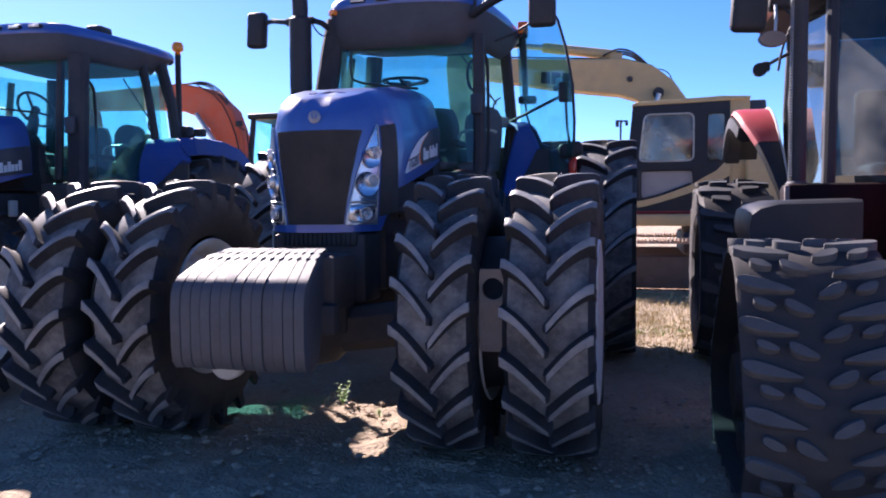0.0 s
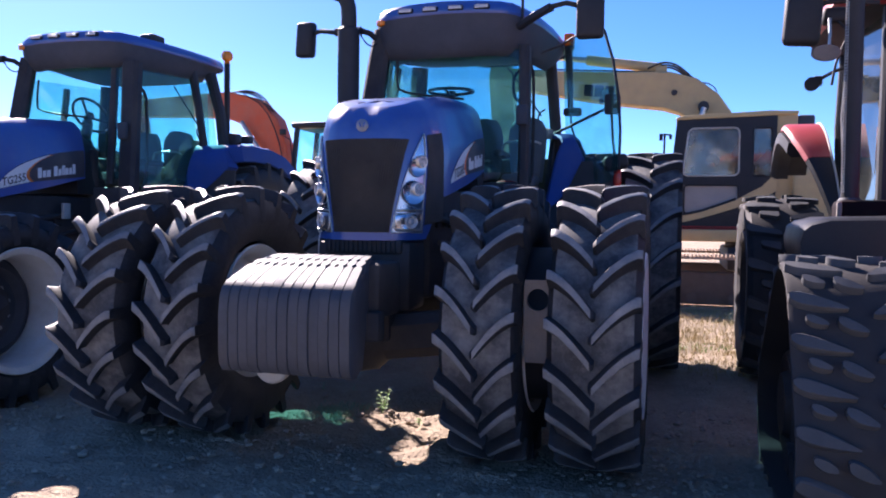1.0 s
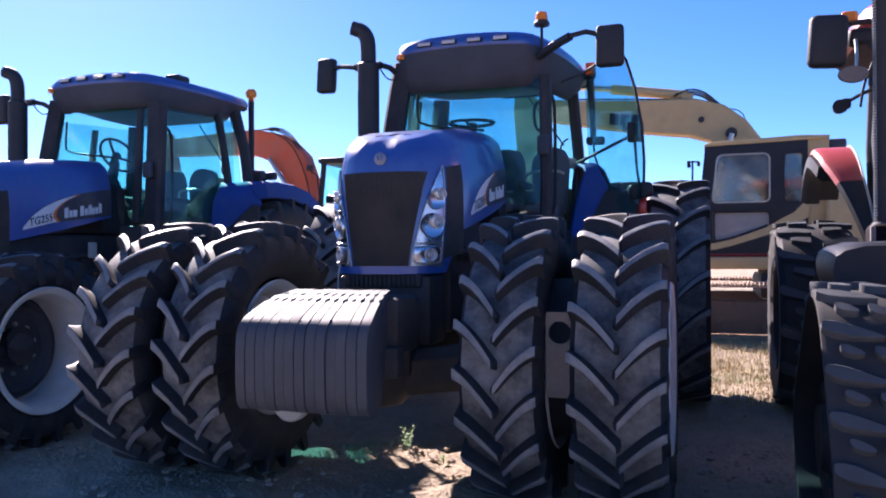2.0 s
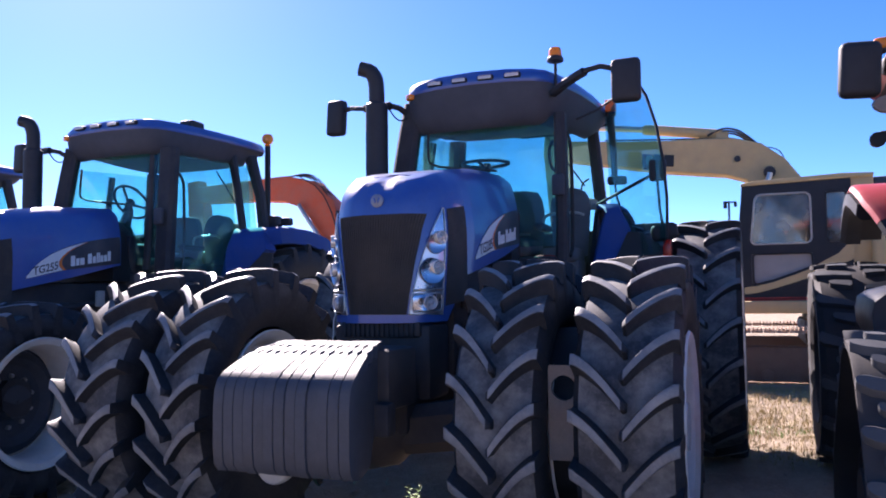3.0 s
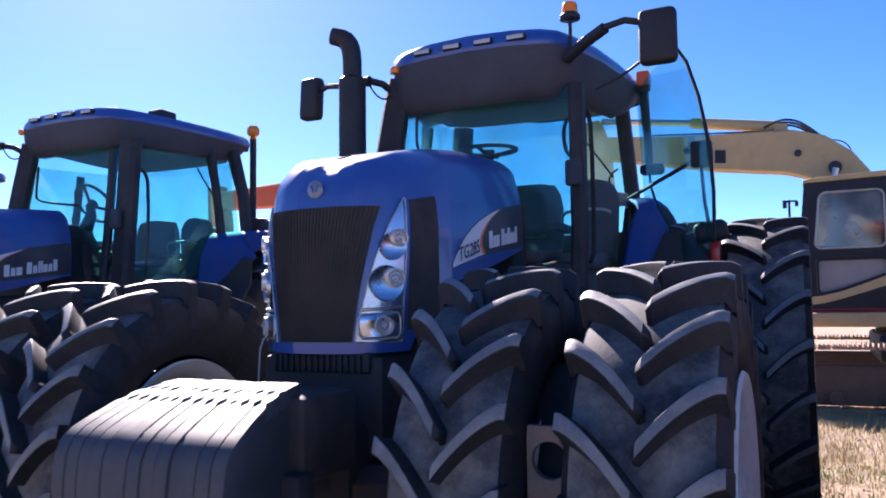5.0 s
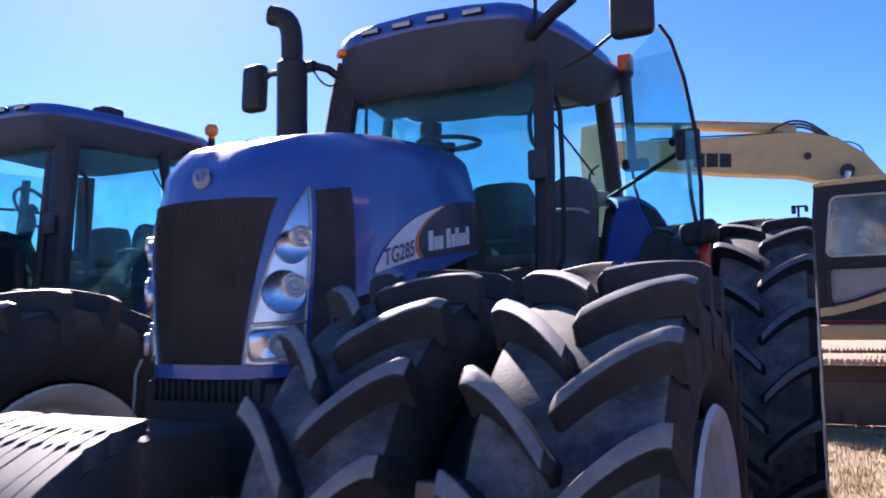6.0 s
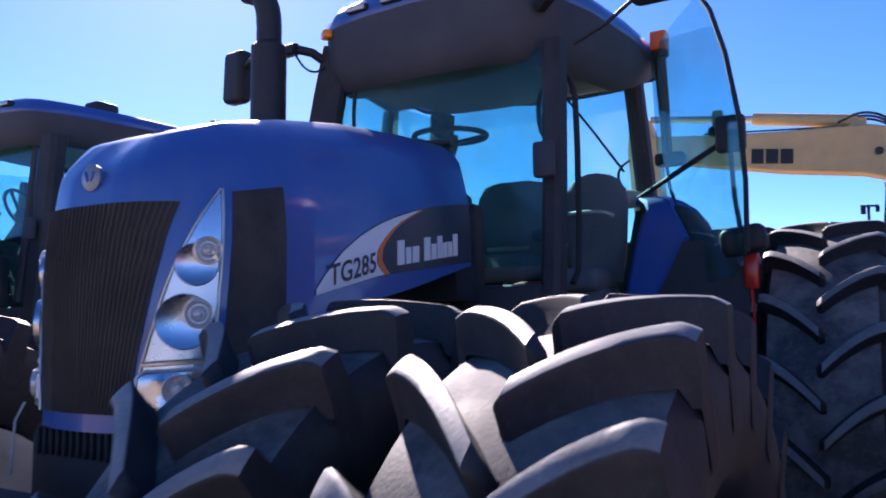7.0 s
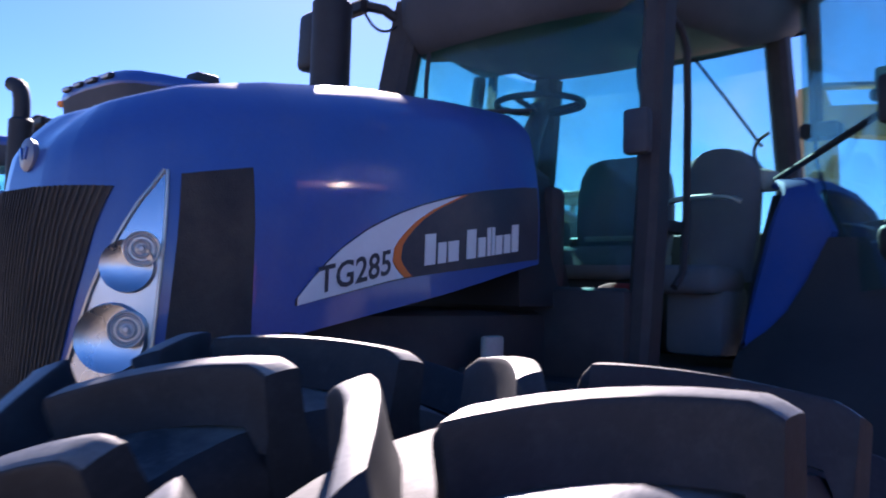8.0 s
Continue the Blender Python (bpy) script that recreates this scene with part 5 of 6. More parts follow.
    box(bm, (-1.275, 1.50, 2.775), (0.245, 0.11, 0.36), 0.05, Matrix.Rotation(0.06, 4, "Y"), 4)
    part("mirror", bm, BLACK, arm, "large black wing mirror")
    bm = BM()
    lathe(bm, [(-0.02, 0.002), (-0.02, 0.075), (0.0, 0.085), (0.03, 0.06), (0.035, 0.002)], (0, 0, 0), "Y", 24)
    bm.transform(pose(-1.13, 1.44, 2.53) @ Matrix.Diagonal((1.12, 1.0, 0.68, 1)))
    part("round_mirror", bm, DULL, arm, "small oval mirror")
    bm = BM()
    tube(bm, [(-0.78, 2.42, 2.62), (-0.90, 2.40, 2.58), (-1.06, 2.39, 2.49)], 0.014, 6, 1)
    box(bm, (-1.03, 2.40, 2.50), (0.07, 0.08, 0.08), 0.02)
    lathe(bm, [(-0.05, 0.01), (-0.05, 0.055), (0.03, 0.045), (0.05, 0.02)], (-1.08, 2.38, 2.47), "Y", 18, True)
    part("work_lamp", bm, BLACK, t)
    # rear fenders: a red cap that tapers forward into a dark flank, with a black outer flare
    for k in (-1, 1):
        def arc(a, drop=0.0):
            a = radians(a)
            return Vector((0, 3.05 + (0.86 - drop) * math.sin(a), 0.96 + (1.28 - drop) * math.cos(a)))
        def outer_x(a):
            return lerp_table([(-68, 0.93), (-40, 1.10), (-28, 1.17), (-12, 1.21), (60, 1.22)], a)
        def inner_x(a):
            return lerp_table([(-68, 0.85), (-40, 0.90), (-12, 0.92), (60, 0.92)], a)
        def strip(start, end, count, ring):
            bm = BM()
            loft(bm, [ring(start + (end - start) * i / (count - 1)) for i in range(count)])
            return bm
        def cap(a):
            xo, xi = k * outer_x(a), k * inner_x(a)
            return [arc(a) + Vector((xi, 0, 0)), arc(a) + Vector((xo - k * 0.05, 0, 0)), arc(a, 0.012) + Vector((xo - k * 0.018, 0, 0)), arc(a, 0.05) + Vector((xo, 0, 0)), arc(a, 0.065) + Vector((xo - k * 0.02, 0, 0)), arc(a, 0.035) + Vector((xo - k * 0.05, 0, 0)), arc(a, 0.035) + Vector((xi, 0, 0))]
        fender = part("fender", strip(-42, 45, 14, cap), RED, t, "red rear fender")
        part("fender_flank", strip(-68, -42.3, 7, cap), CABBLACK, fender, "black lower fender flank")
        part("fender_liner", strip(-41, 44, 10, lambda a: [arc(a, d) + Vector((k * x, 0, 0)) for d, x in ((0.045, inner_x(a)), (0.045, outer_x(a) - 0.05), (0.075, outer_x(a) - 0.05), (0.075, inner_x(a)))]), BLACK, fender)
        def flare(a):
            xo = k * (outer_x(a) + 0.015)
            return [arc(a, 0.07) + Vector((xo - k * 0.14, 0, 0)), arc(a, 0.07) + Vector((xo, 0, 0)), arc(a, 0.16) + Vector((xo + k * 0.01, 0, 0)), arc(a, 0.20) + Vector((xo - k * 0.03, 0, 0)), arc(a, 0.20) + Vector((xo - k * 0.14, 0, 0))]
        part("fender_flare", strip(-26, 40, 9, flare), BLACK, fender, "black rubber flare under the fender edge")
        bm = BM()
        tube(bm, [arc(a) + Vector((k * inner_x(a), 0, 0.004)) for a in range(-66, 46, 6)], 0.009, 6)
        part("edge_trim", bm, PALEPOST, fender, "pale edge trim")
    bm = BM()
    box(bm, (-1.085, 1.085, 1.445), (0.030, 0.03, 0.13), 0.006)
    part("stack_bracket", bm, DULL, t)
    return t


red_tractor((3.90, 0, 0))


# ---- the yellow excavator ----
DUSTY = glass("dusty_clear_glass", (0.50, 0.52, 0.52), haze=0.45)
FILM = surface("dusty_film_pane", (0.22, 0.21, 0.21), 0.45, var=0.15, scale=3, dust=0.4, dust_col=(0.30, 0.28, 0.27), bump=0.02)


def track(parent, y, x0, x1, r=0.42, w=0.6, step=0.17):
    """A crawler track along X at depth y: shoes with grousers round two idlers, frame and rollers."""
    bm = BM()
    box(bm, ((x0 + x1) / 2, y, r - 0.075), (x1 - x0, w * 0.45, 0.53), 0.05)
    for x in (x0, x1):
        lathe(bm, [(-w * 0.2, 0.05), (-w * 0.2, r - 0.08), (w * 0.2, r - 0.08), (w * 0.2, 0.05)], (x, y, r), "Y", 28, True)
    tr = part("track_frame", bm, RUST, parent, "rusty crawler track frame")
    for i in range(6):
        bm = BM()
        lathe(bm, [(-w * 0.3, 0.03), (-w * 0.3, 0.085), (w * 0.3, 0.085), (w * 0.3, 0.03)], (x0 + 0.25 + (x1 - x0 - 0.5) * i / 5, y, 0.17), "Y", 14, True)
        part("roller", bm, RUST, tr)
    straight, arc = x1 - x0, math.pi * r
    total = 2 * straight + 2 * arc
    n = int(total / step)
    me = None
    for i in range(n):
        d = total * i / n
        if d < straight:
            p, a = (x0 + d, 2 * r), 0.0
        elif d < straight + arc:
            q = (d - straight) / r
            p, a = (x1 + r * math.sin(q), r + r * math.cos(q)), q
        elif d < 2 * straight + arc:
            p, a = (x1 - (d - straight - arc), 0.0), math.pi
        else:
            q = (d - 2 * straight - arc) / r
            p, a = (x0 - r * math.sin(q), r - r * math.cos(q)), math.pi + q
        if me is None:
            bm = BM()
            box(bm, (0, 0, -0.012), (step * 0.93, w, 0.030))
            for gx in (-0.055, 0.0, 0.055):
                box(bm, (gx, 0, 0.022), (0.014, w, 0.055))
            shoe = part("track_shoe", bm, SHOE, tr)
            me = shoe.data
        else:
            shoe = new("track_shoe", me)
            shoe.parent = tr
        shoe.matrix_local = pose(p[0], y, p[1] + 0.012, 0, math.degrees(a), 0)
    return tr


def flat_poly(name, poly, y0, y1, mat, parent, label="", bevel=0.0):
    bm = BM()
    prism(bm, poly, lambda u, v, d: (u, d, v), y0, y1)
    if bevel:
        bmesh.ops.bevel(bm, geom=list(bm.edges), offset=bevel, segments=2, profile=0.5, affect="EDGES")
    return part(name, bm, mat, parent, label)


def yellow_excavator():
    t = thing("excavator", (0, 0, 0), "weathered yellow crawler excavator with black cab side", "excavator", "excavators")
    for y in (8.88, 11.9):
        track(t, y, 0.6, 4.2, r=0.41, w=0.7)
    bm = BM()
    box(bm, (3.30, 10.5, 0.78), (1.30, 2.2, 0.4), 0.06)
    lathe(bm, [(0.85, 0.62), (1.08, 0.62)], (3.30, 10.5, 0), "Z", 30, True)
    part("turntable", bm, FRAME, t)
    # house
    bm = BM()
    box(bm, (3.55, 10.7, 1.17), (3.55, 2.6, 0.20), 0.03)
    part("deck", bm, YELLOW, t)
    bm = BM()
    box(bm, (4.80, 10.65, 1.78), (2.3, 2.5, 1.06), 0.08, None, 3)
    part("engine_house", bm, YELLOW, t)
    flat_poly("side_post", [(3.36, 1.25), (3.72, 1.25), (3.72, 3.22), (3.42, 3.23), (3.36, 3.18)], 9.62, 9.80, YELLOW, t, "", 0.03)
    bm = BM()
    for i in range(6):
        box(bm, (3.86, 9.735, 2.16 + 0.05 * i), (0.20, 0.03, 0.028), 0.004)
    part("louvre", bm, FRAME, t)
    bm = BM()
    box(bm, (3.86, 10.1, 2.63), (0.27, 0.7, 1.12), 0.04)
    part("side_box", bm, GREYTRIM, t, "dark grey box behind the corner post")
    # cab: black shell with windows cut as frames
    holes = {"door_window": [(1.92, 2.18), (2.82, 2.18), (2.82, 2.98), (2.01, 2.98)], "rear_side_window": [(3.04, 2.17), (3.34, 2.17), (3.34, 2.97), (3.04, 2.97)], "lower_window": [(1.95, 1.54), (2.82, 1.54), (2.82, 2.02), (1.95, 2.02)]}
    # one plate: the outline bridged to its openings by quads
    bm = BM()
    us, vs = [1.72, 1.92, 2.82, 3.04, 3.34, 3.40], [1.27, 1.54, 2.02, 2.18, 2.98, 3.15]
    def lean(u, v):
        """The front edge and the door window's front edge lean back above the sill."""
        f = max(0.0, (v - 2.18) / 0.80)
        return u + f * (0.08 if u < 1.9 else 0.09 if u < 2.1 else 0.0)
    open_cells = {(1, 1), (1, 3), (3, 3)}
    grid = {}
    for i, u in enumerate(us):
        for j, v in enumerate(vs):
            for q, y in enumerate((9.60, 9.70)):
                grid[i, j, q] = bm.verts.new((lean(u, v), y, v + (0.015 * (u - 1.8) if j == 5 else 0)))
    def solid(i, j):
        return 0 <= i < 5 and 0 <= j < 5 and (i, j) not in open_cells
    for i in range(5):
        for j in range(5):
            if solid(i, j):
                for q in (0, 1):
                    bm.faces.new((grid[i, j, q], grid[i + 1, j, q], grid[i + 1, j + 1, q], grid[i, j + 1, q]))
                for di, dj, e in ((-1, 0, ((0, 0), (0, 1))), (1, 0, ((1, 0), (1, 1))), (0, -1, ((0, 0), (1, 0))), (0, 1, ((0, 1), (1, 1)))):
                    if not solid(i + di, j + dj):
                        (a, b), (c, d2) = e
                        bm.faces.new((grid[i + a, j + b, 0], grid[i + c, j + d2, 0], grid[i + c, j + d2, 1], grid[i + a, j + b, 1]))
    def rounded(poly, r):
        """The outline with each corner turned into a quarter bow."""
        out = []
        for i, p in enumerate(poly):
            p, a, b = Vector(p), Vector(poly[i - 1]), Vector(poly[(i + 1) % len(poly)])
            u, v = (a - p).normalized() * r, (b - p).normalized() * r
            out.append([p + u * (1 - math.sin(q)) + v * (1 - math.cos(q)) for q in [math.pi / 8 * j for j in range(5)]])
        return out
    for nm, r in (("door_window", 0.09), ("rear_side_window", 0.06)):
        for corner, bow in zip(holes[nm], rounded(holes[nm], r)):
            prism(bm, [tuple(corner)] + [tuple(p) for p in bow], lambda u, v, d: (u, d, v), 9.60, 9.70)
    cab = part("cab_side", bm, CABBLACK, t, "black cab side with windows")
    for nm, poly in holes.items():
        ob = flat_poly(nm, poly, 9.645, 9.652, FILM if nm == "lower_window" else DUSTY, cab)
        ob.visible_shadow = False
        bm = BM()
        ring = [p for bow in rounded(poly, 0.09 if nm == "door_window" else 0.06) for p in bow]
        tube(bm, [(p.x, 9.598, p.y) for p in ring + ring[:1]], 0.014, 6)
        if nm == "door_window":
            part("window_seal", bm, PALEPOST, cab, "pale window rubber")
        else:
            part("window_seal", bm, CABBLACK, cab)
    bm = BM()
    prism(bm, [(1.72, 1.27), (3.40, 1.27), (3.40, 2.12), (1.72, 2.12)], lambda u, v, d: (u, d, v), 10.55, 10.62)
    for u0, u1 in ((1.74, 1.84), (2.84, 2.98), (3.40, 3.48)):
        prism(bm, [(u0, 2.10), (u1, 2.10), (u1 + 0.06 * (u0 < 2), 3.15), (u0 + 0.06 * (u0 < 2), 3.15)], lambda u, v, d: (u, d, v), 10.56, 10.61)
    part("cab_shell", bm, GREYTRIM, t)
    far_pane = flat_poly("far_window", [(1.80, 2.12), (3.42, 2.12), (3.42, 3.13), (1.86, 3.13)], 10.580, 10.586, DUSTY, t)
    far_pane.visible_shadow = False
    bm = BM()
    box(bm, (2.6, 10.1, 1.29), (1.6, 1.0, 0.05), 0.01)
    part("cab_floor", bm, CABBLACK, t)
    bm = BM()
    box(bm, (2.55, 10.1, 1.75), (0.5, 0.5, 0.15), 0.05)
    box(bm, (2.85, 10.1, 2.1), (0.14, 0.48, 0.7), 0.05)
    box(bm, (2.05, 10.1, 1.65), (0.12, 0.2, 0.7), 0.04)
    part("cab_seat", bm, surface("tan_seat", (0.25, 0.16, 0.10), 0.8, dust=0.4), t)
    flat_poly("cab_roof", [(1.80, 3.13), (3.72, 3.18), (3.72, 3.235), (3.3, 3.25), (1.92, 3.20), (1.80, 3.165)], 9.57, 10.65, YELLOW, t, "yellow cab roof", 0.015)
    # stripes
    edge = [(1.72, 1.365, 1.475), (2.0, 1.40, 1.51), (2.25, 1.465, 1.57), (2.57, 1.565, 1.685), (2.78, 1.635, 1.765), (3.02, 1.73, 1.91), (3.19, 1.80, 2.0), (3.32, 1.87, 2.14), (3.38, 1.90, 2.42)]
    flat_poly("lower_panel", [(1.90, 1.50), (2.86, 1.50)] + [(x, z1 + 0.045) for x, z0, z1 in reversed(edge[1:5])] + [(1.90, 1.545)], 9.5915, 9.5985, CABBLACK, t)
    flat_poly("stripe", [(x, z0) for x, z0, z1 in edge] + [(3.41, 1.92), (3.41, 2.42)] + [(x, z1) for x, z0, z1 in reversed(edge)], 9.584, 9.5905, YELLOW, t, "yellow stripe that swoops up the cab side")
    for z in (1.285, 1.315):
        flat_poly("red_line", [(1.72, z - 0.01), (3.40, z - 0.01), (3.40, z + 0.008), (1.72, z + 0.008)], 9.594, 9.5995, STRIPE, t)
    # mirror post
    bm = BM()
    tube(bm, [(1.60, 9.75, 2.1), (1.61, 9.75, 2.92)], 0.018, 6)
    tube(bm, [(1.53, 9.75, 2.90), (1.72, 9.75, 2.90)], 0.014, 6)
    box(bm, (1.55, 9.75, 2.86), (0.06, 0.03, 0.12), 0.01)
    box(bm, (1.71, 9.75, 2.86), (0.05, 0.03, 0.08), 0.01)
    part("mirror_post", bm, BLACK, t)
    # boom, stick, cylinders, hoses
    bm = BM()
    beam(bm, [(3.3, 11.1, 1.9), (2.9, 11.1, 2.65), (2.6, 11.1, 3.15), (2.3, 11.1, 3.52), (2.0, 11.1, 3.74), (1.6, 11.1, 3.86), (1.1, 11.1, 3.90), (0.5, 11.1, 3.95), (-0.3, 11.1, 4.05), (-1.5, 11.1, 4.22)], [0.40, 0.50, 0.58, 0.66, 0.70, 0.69, 0.64, 0.58, 0.48, 0.36], 0.42, up=(0, 1, 0), bevel=0.05)
    boom = part("boom", bm, YELLOW, t, "curved weathered yellow boom")
    for k in (-1, 1):
        bm = BM()
        tube(bm, [(2.28, 11.1 + 0.30 * k, 3.50), (1.95, 11.1 + 0.34 * k, 2.3), (1.75, 11.1 + 0.34 * k, 1.5)], [0.05, 0.06, 0.09], 12)
        part("lift_cylinder", bm, STEEL, boom)
        bm = BM()
        lathe(bm, [(-0.05, 0.02), (-0.05, 0.10), (0.05, 0.10), (0.05, 0.02)], (2.27, 11.1 + 0.25 * k, 3.52), "Y", 18, True)
        part("boom_pin", bm, FRAME, boom)
        bm = BM()
        lathe(bm, [(-0.03, 0.02), (-0.03, 0.055), (0.03, 0.055), (0.03, 0.02)], (1.75, 11.1 + 0.22 * k, 3.80), "Y", 14, True)
        part("boom_pin", bm, FRAME, boom)
    for j in range(3):
        x0 = 0.08 + 0.20 * j
        z0 = 3.80 - 0.022 * j
        flat_poly("dark_mark", [(x0, z0), (x0 + 0.17, z0 - 0.018), (x0 + 0.18, z0 + 0.20), (x0 + 0.01, z0 + 0.22)], 10.876, 10.884, CABBLACK, boom, "dark painted block on the boom")
    bm = BM()
    tube(bm, [(1.5, 11.1, 4.30), (0.1, 11.1, 4.52)], 0.095, 14)
    cyl = part("stick_cylinder", bm, YELLOW, boom)
    bm = BM()
    tube(bm, [(0.1, 11.1, 4.52), (-1.45, 11.1, 4.72)], 0.055, 12)
    part("rod", bm, STEEL, cyl)
    bm = BM()
    box(bm, (1.5, 11.1, 4.24), (0.22, 0.22, 0.20), 0.04)
    part("bracket", bm, YELLOW, boom)
    for k in range(3):
        bm = BM()
        y = 10.98 + 0.08 * k
        tube(bm, [(1.25, y, 4.28), (1.50, y, 4.40 - 0.03 * k), (1.75, y, 4.36 - 0.03 * k), (1.95, y, 4.20 - 0.03 * k), (2.10, y, 4.05)], 0.018, 6, 2)
        if k == 0:
            part("hose", bm, BLACK, boom)
            bm = BM()
            tube(bm, [(2.15, y, 3.98), (2.35, y, 3.98), (2.50, y, 3.86), (2.52, y, 3.66)], 0.010, 6, 2)
        part("hose", bm, BLACK, boom)
    bm = BM()
    tube(bm, [(2.3, 10.93, 3.86), (2.0, 10.93, 4.08), (1.5, 10.93, 4.20), (0.6, 10.93, 4.26), (-0.6, 10.93, 4.34)], 0.014, 6, 1)
    part("pipe", bm, FRAME, boom)
    bm = BM()
    beam(bm, [(-1.62, 11.1, 4.70), (-1.56, 11.1, 4.20), (-1.50, 11.1, 3.2), (-1.44, 11.1, 2.2), (-1.40, 11.1, 1.4)], [0.30, 0.50, 0.46, 0.40, 0.30], 0.34, up=(0, 1, 0), bevel=0.05)
    part("stick", bm, YELLOW, t, "yellow dipper stick")
    bm = BM()
    lathe(bm, [(-0.5, 0.05), (-0.5, 0.55), (0.5, 0.55), (0.5, 0.05)], (-1.15, 11.1, 0.58), "Y", 20, True)
    part("bucket", bm, RUST, t)
    return t


yellow_excavator()


# ---- the orange excavator ----
def orange_excavator():
    t = thing("excavator", (0, 0, 0), "orange crawler excavator with arched boom", "excavator", "excavators")
    for y in (10.3, 12.5):
        track(t, y, -7.0, -3.8)
    bm = BM()
    box(bm, (-4.9, 11.4, 1.2), (3.4, 2.5, 0.25), 0.04)
    box(bm, (-4.0, 11.9, 1.75), (1.7, 2.4, 0.95), 0.08, None, 3)
    part("house", bm, ORANGE, t)
    bm = BM()
    pts = [(-6.15, 10.6, 1.45), (-6.18, 10.6, 2.1), (-6.28, 10.6, 2.75), (-6.50, 10.6, 3.28), (-6.85, 10.6, 3.62), (-7.4, 10.6, 3.78), (-8.3, 10.6, 3.80), (-9.7, 10.6, 3.78)]
    beam(bm, pts, [0.42, 0.52, 0.60, 0.66, 0.64, 0.56, 0.46, 0.36], 0.40, up=(0, 1, 0), bevel=0.06)
    boom = part("boom", bm, ORANGE, t, "arched orange boom")
    bm = BM()
    tube(bm, [(-7.0, 10.3, 3.40), (-6.74, 10.3, 3.03), (-6.32, 10.3, 2.45)], [0.045, 0.05, 0.05], 12)
    part("lift_cylinder", bm, STEEL, boom)
    bm = BM()
    tube(bm, [(-6.36, 10.28, 2.52), (-5.95, 10.28, 1.88)], 0.10, 12)
    part("cylinder_barrel", bm, ORANGE, boom)
    for k in range(4):
        bm = BM()
        y = 10.42 + 0.07 * k
        tube(bm, [(-7.6, y, 4.03), (-7.1, y, 4.05 + 0.03 * k), (-6.7, y, 3.95 + 0.02 * k), (-6.40, y, 3.64), (-6.13, y, 3.20), (-5.98, y, 2.6), (-5.90, y, 2.0)], 0.012, 6, 2)
        part("hose", bm, BLACK, boom)
    bm = BM()
    tube(bm, [(-7.0, 10.36, 4.0), (-6.5, 10.36, 3.72), (-6.18, 10.36, 3.1), (-6.02, 10.36, 2.4)], 0.013, 6, 1)
    part("pipe", bm, FRAME, boom)
    bm = BM()
    beam(bm, [(-9.9, 10.6, 4.1), (-9.8, 10.6, 3.4), (-9.6, 10.6, 1.6)], [0.3, 0.45, 0.3], 0.32, up=(0, 1, 0), bevel=0.06)
    part("stick", bm, ORANGE, t)
    # cab
    bm = BM()
    for x, y in ((-5.82, 10.35), (-4.82, 10.35), (-5.82, 11.3), (-4.82, 11.3)):
        beam(bm, [(x, y, 1.3), (x, y, 2.3), (x + 0.10 * (x < -5.5), y, 3.28)], 0.10, 0.09, up=(0, 1, 0))
    box(bm, (-5.28, 10.82, 3.30), (1.12, 1.08, 0.12), 0.05, None, 3)
    box(bm, (-5.32, 10.82, 1.55), (1.08, 1.0, 0.5), 0.05)
    part("cab", bm, CABBLACK, t, "black glazed cab")
    for y in (10.34, 11.3):
        ob = flat_poly("cab_window", [(-5.77, 1.8), (-4.87, 1.8), (-4.87, 3.22), (-5.69, 3.22)], y, y + 0.006, TEAL, t)
        ob.visible_shadow = False
    bm = BM()
    tube(bm, [(-5.77, 10.3, 2.2), (-5.85, 10.28, 3.0), (-6.0, 10.28, 3.08)], 0.014, 6)
    box(bm, (-6.02, 10.28, 3.16), (0.14, 0.06, 0.12), 0.02)
    part("mirror", bm, BLACK, t)
    return t


orange_excavator()


# ---- weeds, dry grass, clods ----
LEAF = surface("weed_leaf", (0.15, 0.26, 0.05), 0.6, var=0.3, scale=30, bump=0.1)
STRAW = surface("dry_straw", (0.38, 0.30, 0.14), 0.8, var=0.3, scale=30, bump=0.1)
GREYLEAF = surface("grey_green_weed", (0.24, 0.31, 0.21), 0.7, var=0.3, scale=30, bump=0.1)


def leaf(bm, base, way, length, width, sag=0.3):
    """A leaf of four quads with a fold and a droop."""
    d = Vector(way).normalized()
    side = d.cross(Vector((0, 0, 1)))
    side = side.normalized() if side.length > 1e-3 else Vector((1, 0, 0))
    pts = []
    for f, w in ((0, 0.15), (0.35, 1.0), (0.7, 0.75), (1.0, 0.05)):
        c = Vector(base) + d * length * f - Vector((0, 0, sag * length * f * f))
        pts.append([bm.verts.new(c - side * width * w / 2), bm.verts.new(c - Vector((0, 0, width * 0.12))), bm.verts.new(c + side * width * w / 2)])
    for a, b in zip(pts, pts[1:]):
        for i in (0, 1):
            bm.faces.new((a[i], a[i + 1], b[i + 1], b[i]))


def weed(x, y, h, mat, label, n=26, size=0.035, seed=1):
    rng = random.Random(seed)
    t = thing("weed", (x, y, 0), label, "plant")
    bm, lv = BM(), BM()
    for s in range(3):
        lean = Vector((rng.uniform(-0.25, 0.25), rng.uniform(-0.25, 0.25), 1))
        hh = h * rng.uniform(0.6, 1.0)
        tube(bm, [(0, 0, -0.01), lean * hh * 0.5, lean * hh * 0.98 + Vector((0.01, 0, 0))], [0.003, 0.0025, 0.0012], 5)
        for i in range(n // 3):
            f = 0.12 + 0.88 * i / (n / 3)
            a = i * 2.4 + s
            leaf(lv, lean * hh * f, (math.cos(a), math.sin(a), 0.5), size * (1.25 - 0.6 * f) * rng.uniform(0.8, 1.2), size * 0.45)
    part("stem", bm, mat, t)
    part("foliage", lv, mat, t)
    return t


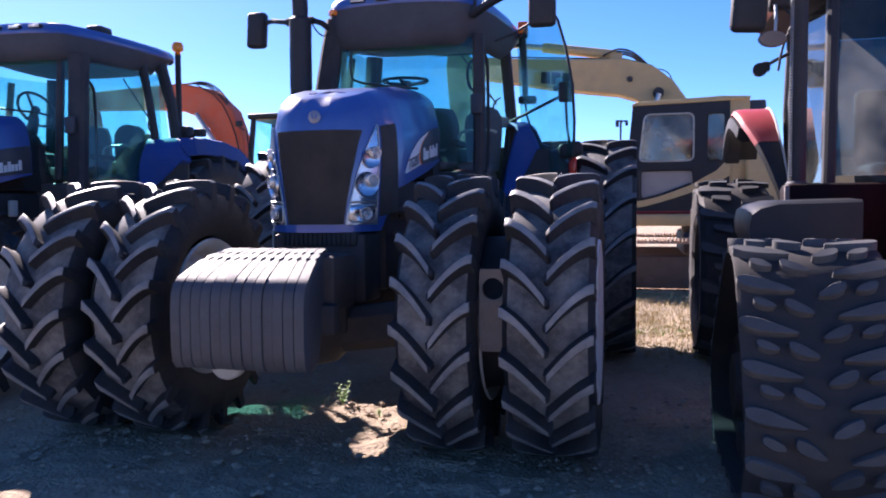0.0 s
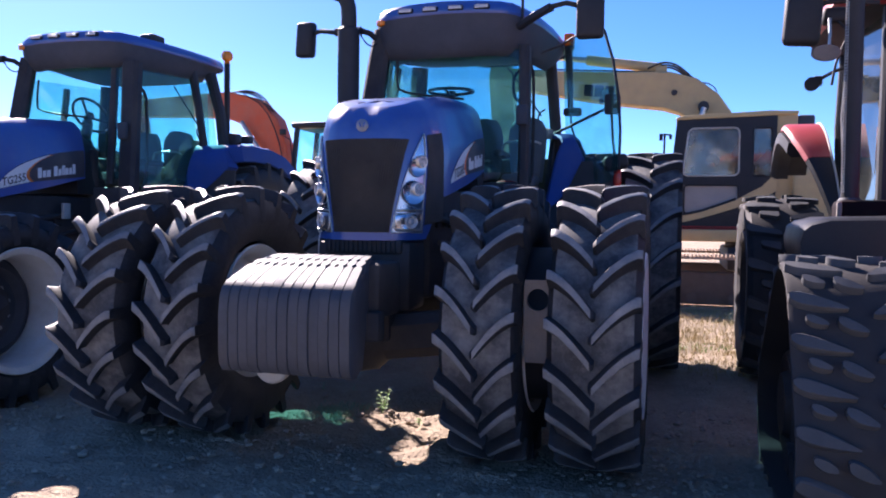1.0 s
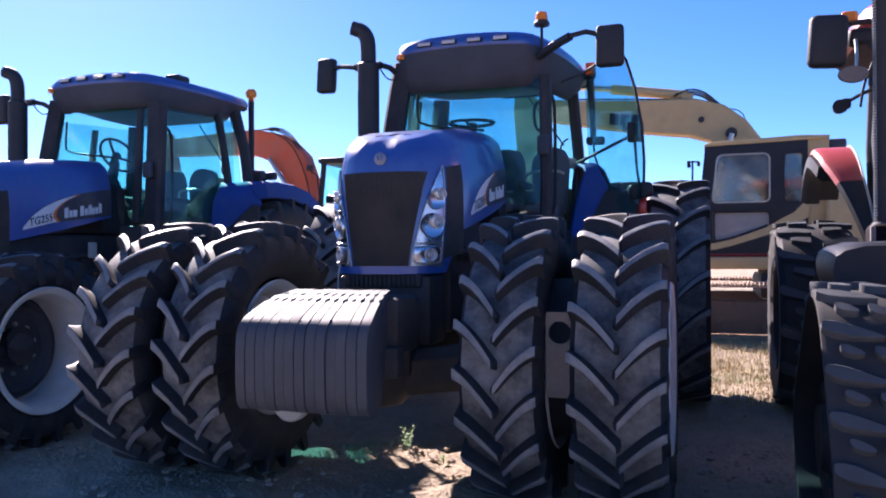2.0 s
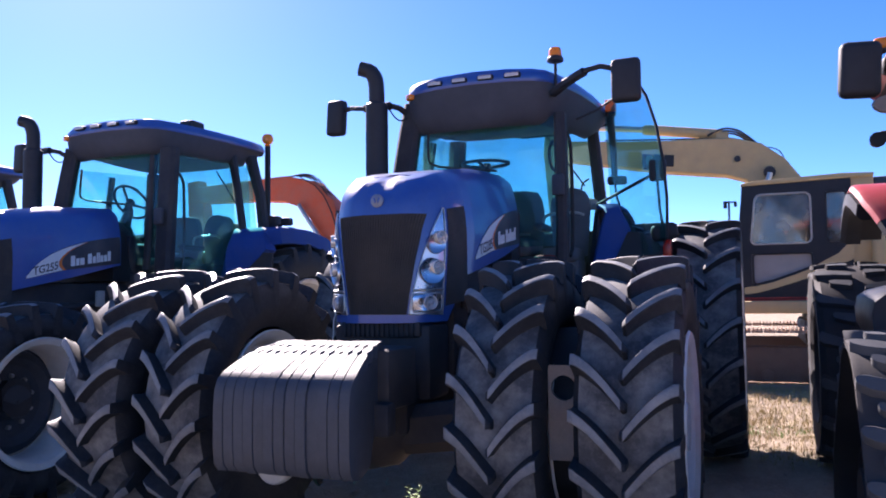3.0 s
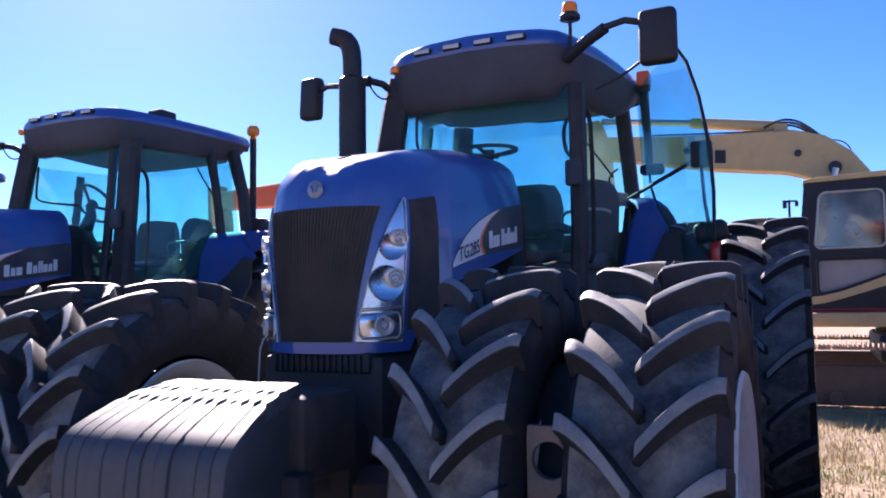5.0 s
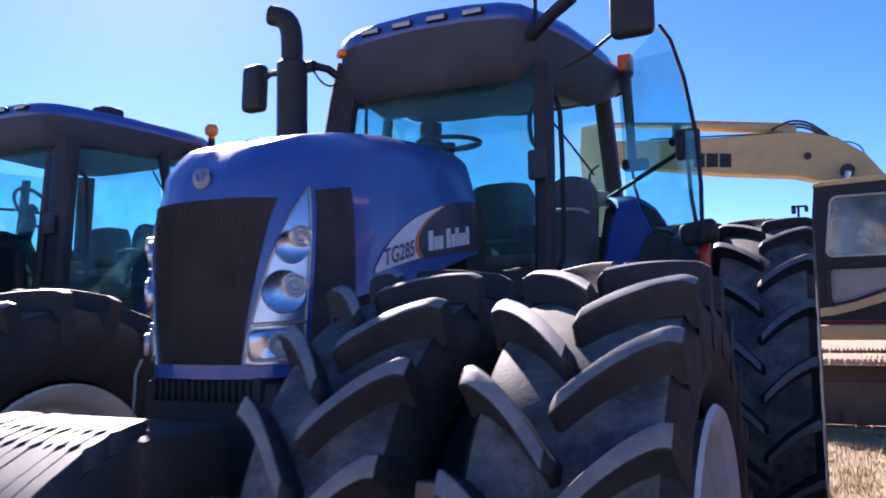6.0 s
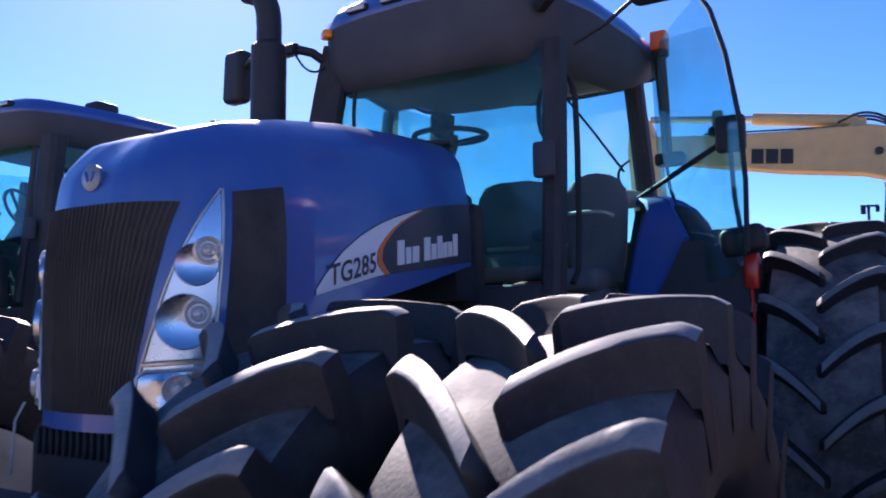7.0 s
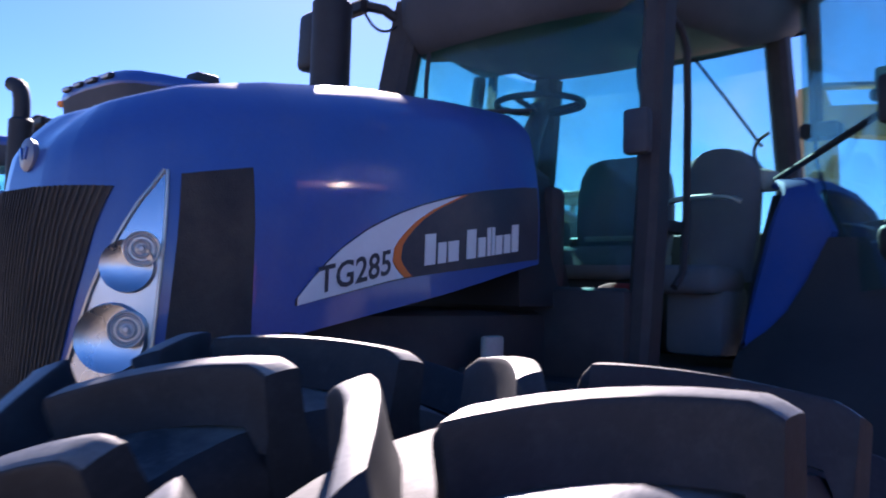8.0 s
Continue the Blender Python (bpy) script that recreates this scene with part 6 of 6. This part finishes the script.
weed(-0.15, 0.74, 0.20, LEAF, "small bright green weed growing in the dirt", 36, 0.04, 2)
weed(0.21, 0.48, 0.06, LEAF, "tiny green weed sprout in the dirt", 15, 0.03, 3)
weed(-0.85, 1.25, 0.09, GREYLEAF, "thin pale weed sprig in the dirt", 15, 0.03, 4)
weed(-0.60, 1.28, 0.07, GREYLEAF, "thin pale weed sprig in the dirt", 12, 0.03, 5)


def tufts(name, label, mat, count, area, h, spread, seed):
    """Loose blades scattered in clumps over an oblong of the ground."""
    rng = random.Random(seed)
    verts, faces = [], []
    x0, x1, y0, y1 = area
    for _ in range(count):
        cx, cy = rng.uniform(x0, x1), rng.uniform(y0, y1)
        for _ in range(rng.randint(5, 12)):
            bx, by = cx + rng.gauss(0, spread), cy + rng.gauss(0, spread)
            a, l = rng.uniform(0, 6.28), h * rng.uniform(0.4, 1.1)
            lean, w = rng.uniform(0.2, 0.9), rng.uniform(0.002, 0.005)
            dx, dy = math.cos(a), math.sin(a)
            i = len(verts)
            verts += [(bx - dy * w, by + dx * w, -0.01), (bx + dy * w, by - dx * w, -0.01), (bx + dx * l * lean * 0.5 + dy * w * 0.7, by + dy * l * lean * 0.5 - dx * w * 0.7, l * 0.6), (bx + dx * l * lean * 0.5 - dy * w * 0.7, by + dy * l * lean * 0.5 + dx * w * 0.7, l * 0.6), (bx + dx * l * lean, by + dy * l * lean, l * 0.85)]
            faces += [(i, i + 1, i + 2, i + 3), (i + 3, i + 2, i + 4)]
    me = bpy.data.meshes.new(name)
    me.from_pydata(verts, [], faces)
    me.materials.append(mat)
    return tagged(new(name, me), label, "grass", kind="stuff")


tufts("dry_grass", "sparse dry straw-coloured grass on the dirt", STRAW, 1300, (0.8, 4.6, 4.6, 9.2), 0.09, 0.10, 11)
tufts("trodden_straw", "short trodden straw on the dirt", STRAW, 420, (0.9, 3.3, 3.0, 5.0), 0.045, 0.10, 14)
# Low blades whose pale grey-green stands for sunlight tinted by the cab glass.
tufts("ground_weeds", "low weeds on the dirt, grey-green for sunlight through tinted glass", GREYLEAF, 60, (-0.62, -0.32, 0.40, 0.85), 0.035, 0.04, 12)
tufts("green_sprouts", "short green sprouts at the edge of the dirt", LEAF, 26, (1.7, 2.4, 4.3, 4.9), 0.05, 0.05, 13)


def clods(name, label, count, area, big, seed, mat):
    """Loose stones and lumps of earth, each a squashed uneven lump."""
    rng = random.Random(seed)
    base = bmesh.new()
    bmesh.ops.create_icosphere(base, subdivisions=1, radius=1.0)
    bv, bf = [v.co.copy() for v in base.verts], [[v.index for v in f.verts] for f in base.faces]
    base.free()
    verts, faces = [], []
    x0, x1, y0, y1 = area
    for _ in range(count):
        c = Vector((rng.uniform(x0, x1), rng.uniform(y0, y1), -0.012))
        r = big * rng.uniform(0.15, 1.0) ** 2
        i = len(verts)
        for v in bv:
            k = r * rng.uniform(0.75, 1.2)
            verts.append((c.x + v.x * k, c.y + v.y * k, c.z + v.z * k * 0.6 + r * 0.3))
        faces += [[i + q for q in f] for f in bf]
    me = bpy.data.meshes.new(name)
    me.from_pydata(verts, [], faces)
    me.materials.append(mat)
    return tagged(new(name, me), label, "dirt", kind="stuff")


EARTH = surface("earth_clod", (0.34, 0.270, 0.205), 0.95, var=0.35, scale=12, bump=0.5, spec=0.15)
clods("loose_grit", "loose grit and small clods of dry earth", 9000, (-4.5, 3.5, -4.0, 1.5), 0.017, 21, EARTH)
clods("earth_clods", "larger crumbly clods of dry earth", 1700, (-4.0, 3.2, -3.5, 1.5), 0.034, 22, EARTH)
clods("back_grit", "loose grit and small clods of dry earth", 1200, (0.5, 3.5, 1.5, 8.0), 0.02, 23, EARTH)
